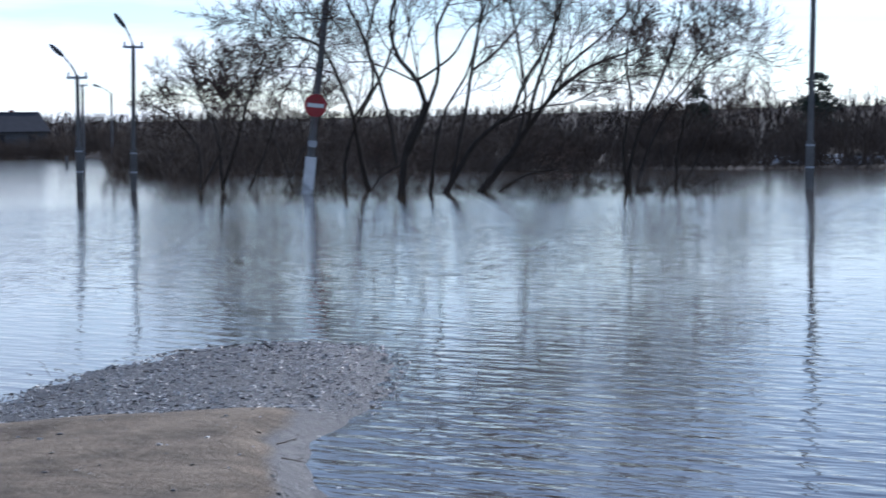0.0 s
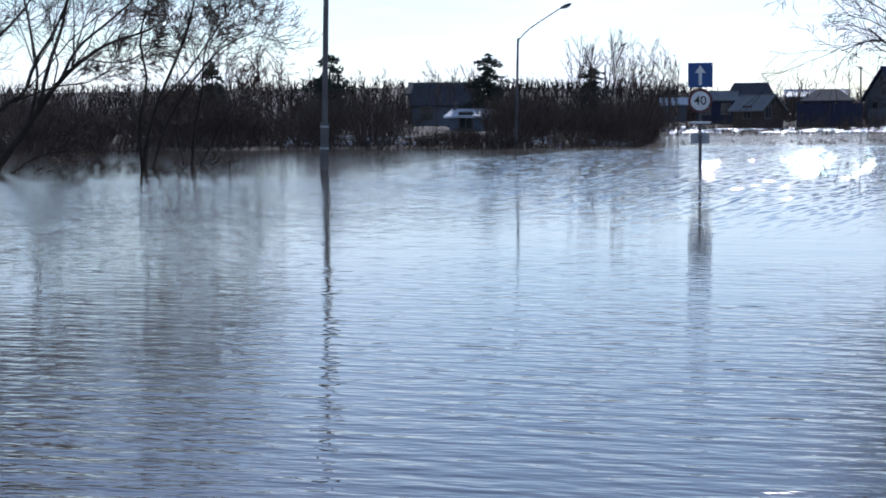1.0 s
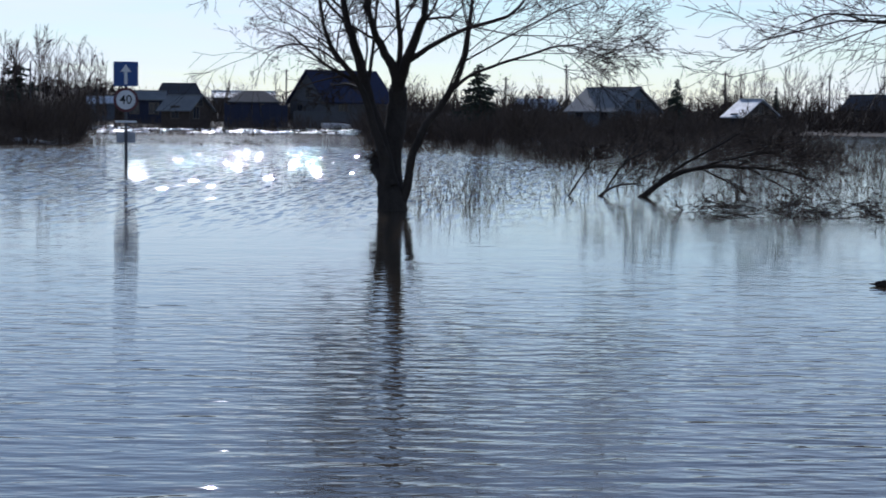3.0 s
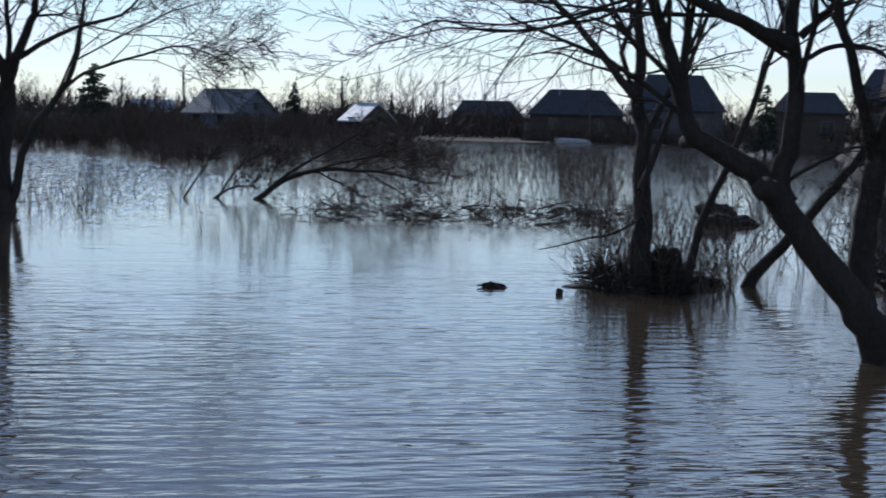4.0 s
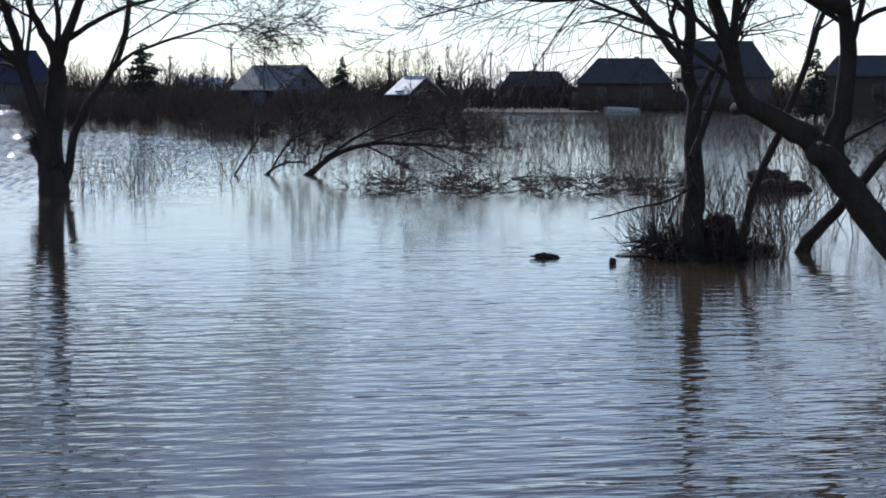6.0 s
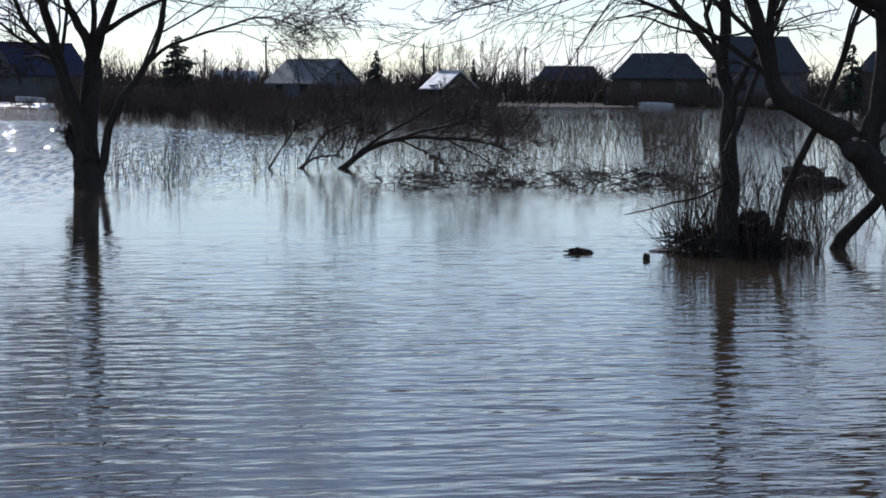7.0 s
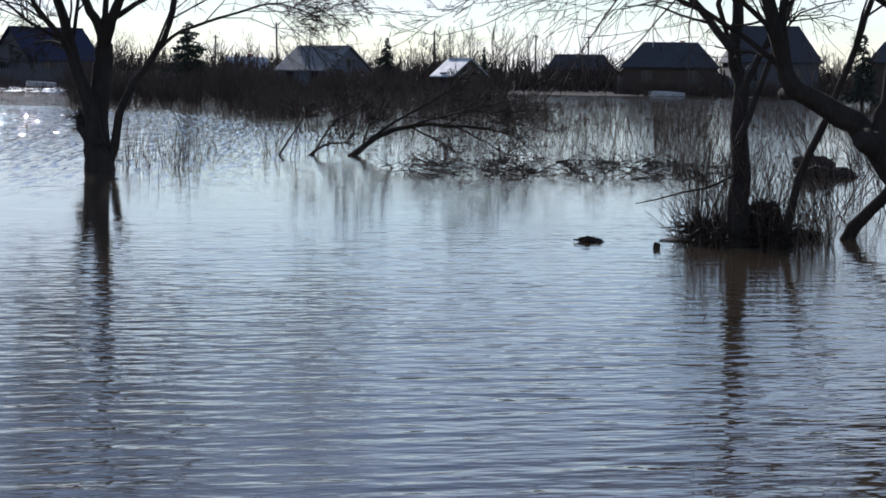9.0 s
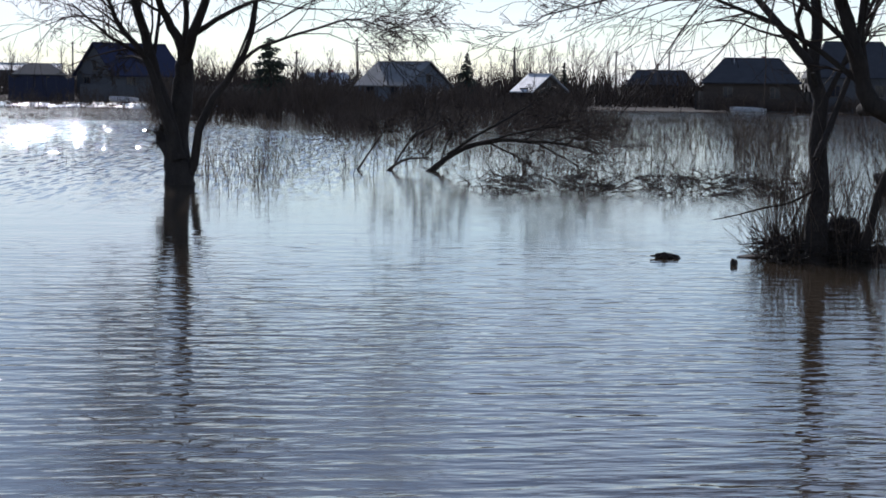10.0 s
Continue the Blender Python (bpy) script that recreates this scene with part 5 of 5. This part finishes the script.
house(-50.3, 240, 8, 7, 2.6, 2.2, 20, WALL_GREY, ROOF_DARK, "grey house with a dark roof beyond the flood", z=0.6, chimney=0.4)
house(-22.4, 160, 5.2, 4, 2.2, 1.6, 0, WALL_PALE, ROOF_DARK, "blue-grey shed half hidden by brush", z=0.4, hip=0.5)
house(-21.5, 132, 2.4, 3, 1.3, 0.4, -18, WALL_PALE, ROOF_WHITE, "little shed with a white roof at the water", z=0.2, windows=1)
house(-22.4, 190, 6.8, 5, 3.4, 1.0, 0, WALL_WOOD, ROOF_DARK, "long dark barn behind the brush", z=0.4, hip=0.4)

# the antenna mast on the broad house
mast = thing("antenna_mast", pose(*away(10.15, 198, 5.3), 0, 0, -10.15), "thin antenna mast on a house roof", "mast")
tube_part("pole", [(0, 0, -0.3), (0, 0, 2.5)], 0.05, 0.035, STEEL, mast, sides=6)


def fence(b0, b1, d0, d1, h, z, mat, label, board=0.22, gap=0.02, post_every=10):
    """Upright boards on two rails, each board a part of its own."""
    p0, p1 = away(b0, d0, z), away(b1, d1, z)
    run = (p1 - p0).length
    a = math.atan2(p1.y - p0.y, p1.x - p0.x)
    ob = tagged(new("fence"), label, "fence")
    ob.matrix_world = Matrix.Translation(p0) @ Matrix.Rotation(a, 4, "Z")
    rng = random.Random(int(run * 7))
    n = int(run / board)
    meshes = []
    for k in range(4):
        bm = bmesh.new()
        w, hh = board - gap, h * (0.96 + 0.025 * k)
        box(bm, 0, 0, -0.3, w, 0.025, hh)
        me = bpy.data.meshes.new("board")
        bm.to_mesh(me)
        bm.free()
        me.materials.append(mat)
        meshes.append(me)
    for i in range(n):
        o = new("board", meshes[rng.randrange(4)])
        o.parent = ob
        o.matrix_basis = pose(i * board, rng.uniform(-0.008, 0.008), 0, 0, rng.uniform(-0.8, 0.8), 0)
    for z1 in (h * 0.25, h * 0.8):
        bm = bmesh.new()
        box(bm, 0, 0.04, z1 - 0.04, run, 0.08, z1 + 0.04)
        part("rail", bm, mat, ob)
    return ob


fence(-11.7, -9.75, 176, 178, 1.9, 0.6, WALL_BLUE, "blue board fence before a low house", 0.3)
fence(-9.6, -7.2, 180, 182, 1.4, 0.5, WALL_GREY, "grey board fence before the blue-roofed house", 0.3)
fence(-6.9, -2.2, 186, 192, 1.5, 0.4, WOOD, "weathered board fence behind the brush", 0.3)
fence(9.0, 15.2, 197, 198, 1.9, 0.2, WOOD, "low weathered fence before dark houses", 0.3)


# ---- the shed on the near bank ----
def shed():
    ob = thing("shed", pose(*away(20.05, 36.0, 0.0), 0, 0, -22.0), "long shed with board walls and a rusted roof", "shed")
    length, h = 5.6, 2.35
    bm = bmesh.new()
    box(bm, 0, 0.05, -0.4, length, 3.2, h - 0.04)
    wall = part("wall", bm, WALL_WOOD, ob)
    # corrugated sheets on the sunless end, boards on the rest
    for i in range(6):
        bm = bmesh.new()
        w = 0.2
        for k in range(3):
            x = i * w + k * w / 3
            vs = [bm.verts.new(p) for p in ((x, 0.04, -0.3), (x + w / 6, 0.0, -0.3), (x + w / 3, 0.04, -0.3), (x, 0.04, h - 0.1), (x + w / 6, 0.0, h - 0.1), (x + w / 3, 0.04, h - 0.1))]
            bm.faces.new((vs[0], vs[1], vs[4], vs[3]))
            bm.faces.new((vs[1], vs[2], vs[5], vs[4]))
        bmesh.ops.solidify(bm, geom=bm.faces[:], thickness=-0.004)
        part("sheet", bm, SHEET, wall, "blue-grey corrugated sheet")
    rng = random.Random(5)
    bm = bmesh.new()
    box(bm, 0, 0, -0.3, 0.17, 0.03, h - 0.1)
    me = bpy.data.meshes.new("board")
    bm.to_mesh(me)
    bm.free()
    me.materials.append(WOOD)
    for i in range(int((length - 1.2) / 0.18)):
        o = new("board", me)
        o.parent = wall
        o.matrix_basis = pose(1.2 + i * 0.18, rng.uniform(0.0, 0.015), rng.uniform(-0.06, 0.03), 0, rng.uniform(-0.7, 0.7), 0)
    # a shallow rusted roof of overlapping sheets, rising away from the water
    for i in range(8):
        bm = bmesh.new()
        x0, x1 = -0.2 + i * 0.76, 0.6 + i * 0.76
        a = [(x0, -0.3, h - 0.05 + 0.01 * (i % 2)), (x1, -0.3, h - 0.05 + 0.01 * (i % 2)), (x1, 2.4, h + 0.62), (x0, 2.4, h + 0.62)]
        prism(bm, [[(x, y, q + 0.03) for x, y, q in a], [(x, y, q) for x, y, q in a]])
        part("roof_sheet", bm, ROOF_RUST, ob, "rust-brown roof sheet")
    return ob


shed()


# ---- things lying about ----
def lump(name, b, d, size, label, category, mat, seed, z=0.0, turn=0.0, rough=0.25):
    """A rounded, uneven mass."""
    bm = bmesh.new()
    bmesh.ops.create_icosphere(bm, subdivisions=4, radius=1)
    for v in bm.verts:
        f = noise.noise(v.co * 1.6 + Vector((seed, 0, 0))) + 0.5 * noise.noise(v.co * 4.1 + Vector((0, seed, 0)))
        v.co *= 1 + rough * f
        v.co = Vector((v.co.x * size[0], v.co.y * size[1], v.co.z * size[2]))
    me = bpy.data.meshes.new(name)
    bm.to_mesh(me)
    bm.free()
    me.materials.append(mat)
    ob = new(name, me)
    ob.matrix_world = pose(*away(b, d, z), 0, 0, -b + turn)
    return tagged(ob, label, category)


def sticks(name, label, n, b0, b1, d0, d1, zmax, length, seed, mat, rad=0.008, category="debris", up=0.25):
    """A drift of loose twigs lying over one another."""
    rng = np.random.default_rng(seed)
    b, d = rng.uniform(b0, b1, n), d0 + (d1 - d0) * rng.random(n)
    keep = np.sin(b * 2.6 + seed) + np.sin(b * 6.1 + d * 0.8) + rng.normal(0, 0.7, n) > (-0.9 if b1 - b0 > 6 else -9)
    b, d = b[keep], d[keep]
    n = len(b)
    a = np.radians(b)
    hump = 0.4 + 0.6 * np.abs(np.sin(b * 3.1 + seed) * np.sin(b * 1.3))
    c = np.stack([d * np.sin(a), d * np.cos(a), rng.uniform(-0.02, 1, n) * zmax * hump], -1)
    di = rng.normal(0, 1, (n, 3))
    di[:, 2] = np.abs(di[:, 2]) * up
    di /= np.linalg.norm(di, axis=1, keepdims=True)
    ln = length * rng.uniform(0.3, 1.3, n)
    k = 5
    P = np.zeros((n, k, 3))
    P[:, 0] = c - di * (ln / 3)[:, None]
    for j in range(1, k):
        di = di + rng.normal(0, 0.15, di.shape)
        di /= np.linalg.norm(di, axis=1, keepdims=True)
        P[:, j] = P[:, j - 1] + di * (ln / (k - 1))[:, None]
    R = rad * np.linspace(1, 0.4, k)[None] * rng.uniform(0.5, 1.5, (n, 1))
    two = grow(P, R, 2, 0.45, 40, rng, k=3, min_r=rad * 0.35)
    v, q = merged([tubes(P, R, 4), tubes(*two, 3)])
    return tagged(mesh_object(name, v, q, mat), label, category, kind="stuff")


DEBRIS = material("wet flood debris", (0.05, 0.037, 0.027), (0.017, 0.013, 0.01), 8, 0.8, spec=0.3, bump=0.02, bump_scale=30)
sticks("driftwood", "wet tangled driftwood caught along the shoots", 330, 2.6, 13.0, 30.5, 36, 0.36, 1.1, 61, TWIG, 0.0065, up=0.45)
sticks("driftwood", "low drift of wet twigs and litter", 330, 2.0, 13.0, 30.5, 37, 0.05, 0.5, 62, DEBRIS, 0.011)
sticks("driftwood", "dark twigs drifted against the near bank", 900, 19.5, 28, 20, 24, 0.14, 0.7, 63, DEBRIS, 0.01)
sticks("driftwood", "twigs caught on the willow mound", 420, 11.2, 14.2, 18.6, 20.0, 0.3, 0.45, 64, DEBRIS, 0.007)
lump("debris_mound", 12.9, 19.1, (0.42, 0.3, 0.2), "dark mound of roots and flood debris", "mound", DEBRIS, 3, 0.0, rough=0.5)
lump("debris_mound", 13.45, 19.2, (0.24, 0.2, 0.25), "dark clump of roots beside a willow", "mound", DEBRIS, 7, 0.08, rough=1.0)
lump("debris_mound", 14.75, 19.8, (0.18, 0.12, 0.1), "small dark tussock in the water", "mound", DEBRIS, 9, 0.0, rough=0.5)
lump("debris_mound", 11.75, 19.2, (0.36, 0.25, 0.05), "flat mat of drowned grass", "mound", DEBRIS, 11, 0.0, rough=0.5)
thicket("shoots", "dense young willow shoots on the debris mound", "shoots", 300, 11.4, 15.6, 18.6, 20.6, 0.4, 1.35, 65, SHOOT, 0.0055, 0.3, z=-0.05, fork=2)
thicket("shoots", "young shoots leaning over the water", "shoots", 60, 10.9, 12.4, 18.6, 20.0, 0.3, 0.75, 66, TWIG, 0.005, 0.6, z=-0.05, fork=3)
lump("tree_stump", 15.3, 33.0, (0.5, 0.35, 0.13), "dark uprooted stump in the shallow water", "stump", DEBRIS, 21, 0.05, rough=0.4)
lump("tree_stump", 14.95, 33.4, (0.34, 0.2, 0.2), "dark broken stump with a flat top", "stump", DEBRIS, 25, 0.16, rough=0.35)
lump("floating_log", 8.3, 18.8, (0.13, 0.05, 0.028), "small wet chunk of driftwood afloat", "driftwood", DEBRIS, 31, 0.01, 8, 0.5)
lump("floating_log", 8.15, 18.75, (0.05, 0.03, 0.04), "knotty bit of wet driftwood", "driftwood", DEBRIS, 33, 0.015, 0, 0.6)
lump("floating_log", 10.33, 18.2, (0.035, 0.03, 0.045), "small dark clod afloat", "driftwood", DEBRIS, 35, 0.01, 0, 0.5)
lump("floating_log", 20.35, 20.5, (0.14, 0.06, 0.04), "dark piece of driftwood by the bank", "driftwood", DEBRIS, 36, 0.01, 0, 0.4)


def boat(b, d, length, z, turn, label):
    """A small boat lying keel up."""
    bm = bmesh.new()
    n, rows = 13, []
    for i in range(n):
        t = i / (n - 1)
        w = 0.55 * math.sin(math.pi * min(t * 0.75 + 0.25, 1.0)) ** 0.7 + 0.02
        keel = 0.5 - 0.18 * t ** 3
        rows.append([bm.verts.new((t * length - length / 2, w * math.cos(a), keel * math.sin(a) ** 0.7)) for a in np.linspace(0, math.pi, 9)])
    for r0, r1 in zip(rows, rows[1:]):
        for k in range(8):
            bm.faces.new((r0[k], r0[k + 1], r1[k + 1], r1[k]))
    bmesh.ops.solidify(bm, geom=bm.faces[:], thickness=0.03)
    ob = thing("boat", pose(*away(b, d, z), 0, 0, -b + turn), label, "boat")
    part("hull", bm, WHITE, ob)
    bm = bmesh.new()
    box(bm, -length / 2, -0.03, 0.47, length * 0.35, 0.03, 0.55, 0.01)
    part("keel", bm, WOOD, ob)


def glint_patches(label, n, b0, b1, d0, d1, seed, z=0.0):
    """Thin ragged white patches that stand in for sun glints on water, past counting."""
    rng = np.random.default_rng(seed)
    b, d = np.radians(rng.uniform(b0, b1, n)), rng.uniform(d0, d1, n)
    x, y = d * np.sin(b), d * np.cos(b)
    base = np.maximum(ground_height(x, y), 0) + z
    m = 9
    a = np.linspace(0, 2 * np.pi, m, endpoint=False)
    w = rng.uniform(0.15, 0.9, n) * (d / 150) ** 0.5
    rag = rng.uniform(0.6, 1.3, (n, m))
    X = x[:, None] + w[:, None] * rag * np.cos(a)[None]
    Y = y[:, None] + 0.5 * w[:, None] * rag * np.sin(a)[None]
    high = rng.uniform(0.04, 0.14, n)[:, None]
    low = np.stack([X, Y, np.repeat(base[:, None] - 0.08, m, 1)], -1)
    top = np.stack([x[:, None] + (X - x[:, None]) * 0.8, y[:, None] + (Y - y[:, None]) * 0.8, base[:, None] + high * rng.uniform(0.7, 1.2, (n, m))], -1)
    verts = np.concatenate([low, top], 1).reshape(-1, 3)
    faces = []
    for i in range(n):
        o = i * 2 * m
        faces.append([o + m + j for j in range(m)])
        faces += [[o + j, o + (j + 1) % m, o + m + (j + 1) % m, o + m + j] for j in range(m)]
    return tagged(mesh_object("ice", verts, faces, GLINT), label, "ice", kind="stuff")


glint_patches("pale patches in place of sun glints along the brushy bank", 90, -27.5, -16.5, 96, 116, 81, 0.02)
glint_patches("pale strips in place of sun glints before the village fences", 170, -16.4, -5.5, 150, 178, 82, 0.02)

boat(-8.3, 170, 2.6, 0.35, 6, "white boat lying keel up on the bank")
boat(10.6, 187.5, 3.6, 0.05, -6, "pale boat lying keel up by the water")

# ---- the gravel spit ----
SHELL = material("pale pebbles", (0.55, 0.52, 0.47), (0.045, 0.04, 0.035), 4, 0.45, per_island=1.3)


def pebbles(n, seed):
    """Loose stones and chips on the spit, past counting."""
    rng = np.random.default_rng(seed)
    x, y = rng.uniform(-11, -5, n * 4), rng.uniform(5.5, 11.6, n * 4)
    keep = to_shape(x, y, SPIT) > -0.1
    keep &= (np.hypot(x, y) > 10.9) | (rng.random(n * 4) < 0.03)
    x, y = x[keep][:n], y[keep][:n]
    z = np.maximum(ground_height(x, y), 0)
    base = np.array([(1, 0, 0), (-0.5, 0.87, 0), (-0.5, -0.87, 0), (0.3, 0.5, 0.9), (-0.6, 0, 0.8), (0.3, -0.5, 0.7)], float)
    tri = np.array([(0, 1, 3), (1, 4, 3), (1, 2, 4), (2, 5, 4), (2, 0, 5), (0, 3, 5), (3, 4, 5)])
    m = len(x)
    s = 0.005 + 0.018 * rng.random(m) ** 5
    a = rng.uniform(0, 6.28, m)
    c, sn = np.cos(a), np.sin(a)
    V = np.repeat(base[None], m, 0) * rng.uniform(0.6, 1.4, (m, 6, 3)) * s[:, None, None]
    V[:, :, 2] *= 0.55
    X = V[:, :, 0] * c[:, None] - V[:, :, 1] * sn[:, None] + x[:, None]
    Y = V[:, :, 0] * sn[:, None] + V[:, :, 1] * c[:, None] + y[:, None]
    Z = V[:, :, 2] + z[:, None] - 0.001
    F = (tri[None] + np.arange(m)[:, None, None] * 6).reshape(-1, 3)
    return tagged(mesh_object("pebbles", np.stack([X, Y, Z], -1).reshape(-1, 3), F, SHELL), "wet gravel and pale chips on the spit", "gravel", kind="stuff")


pebbles(9000, 71)
sticks("driftwood", "dark wet twigs at the tip of the spit", 22, -45.5, -42.5, 14.3, 15.0, 0.01, 0.12, 72, DEBRIS, 0.008, up=0.05)
sticks("litter", "bits of straw and twig on the sand", 50, -50, -41, 9.0, 13.5, 0.02, 0.09, 73, REED, 0.003, up=0.05)
for ob in list(scene.objects):
    if ob.name.startswith("litter"):
        ob.location.z = 0.07
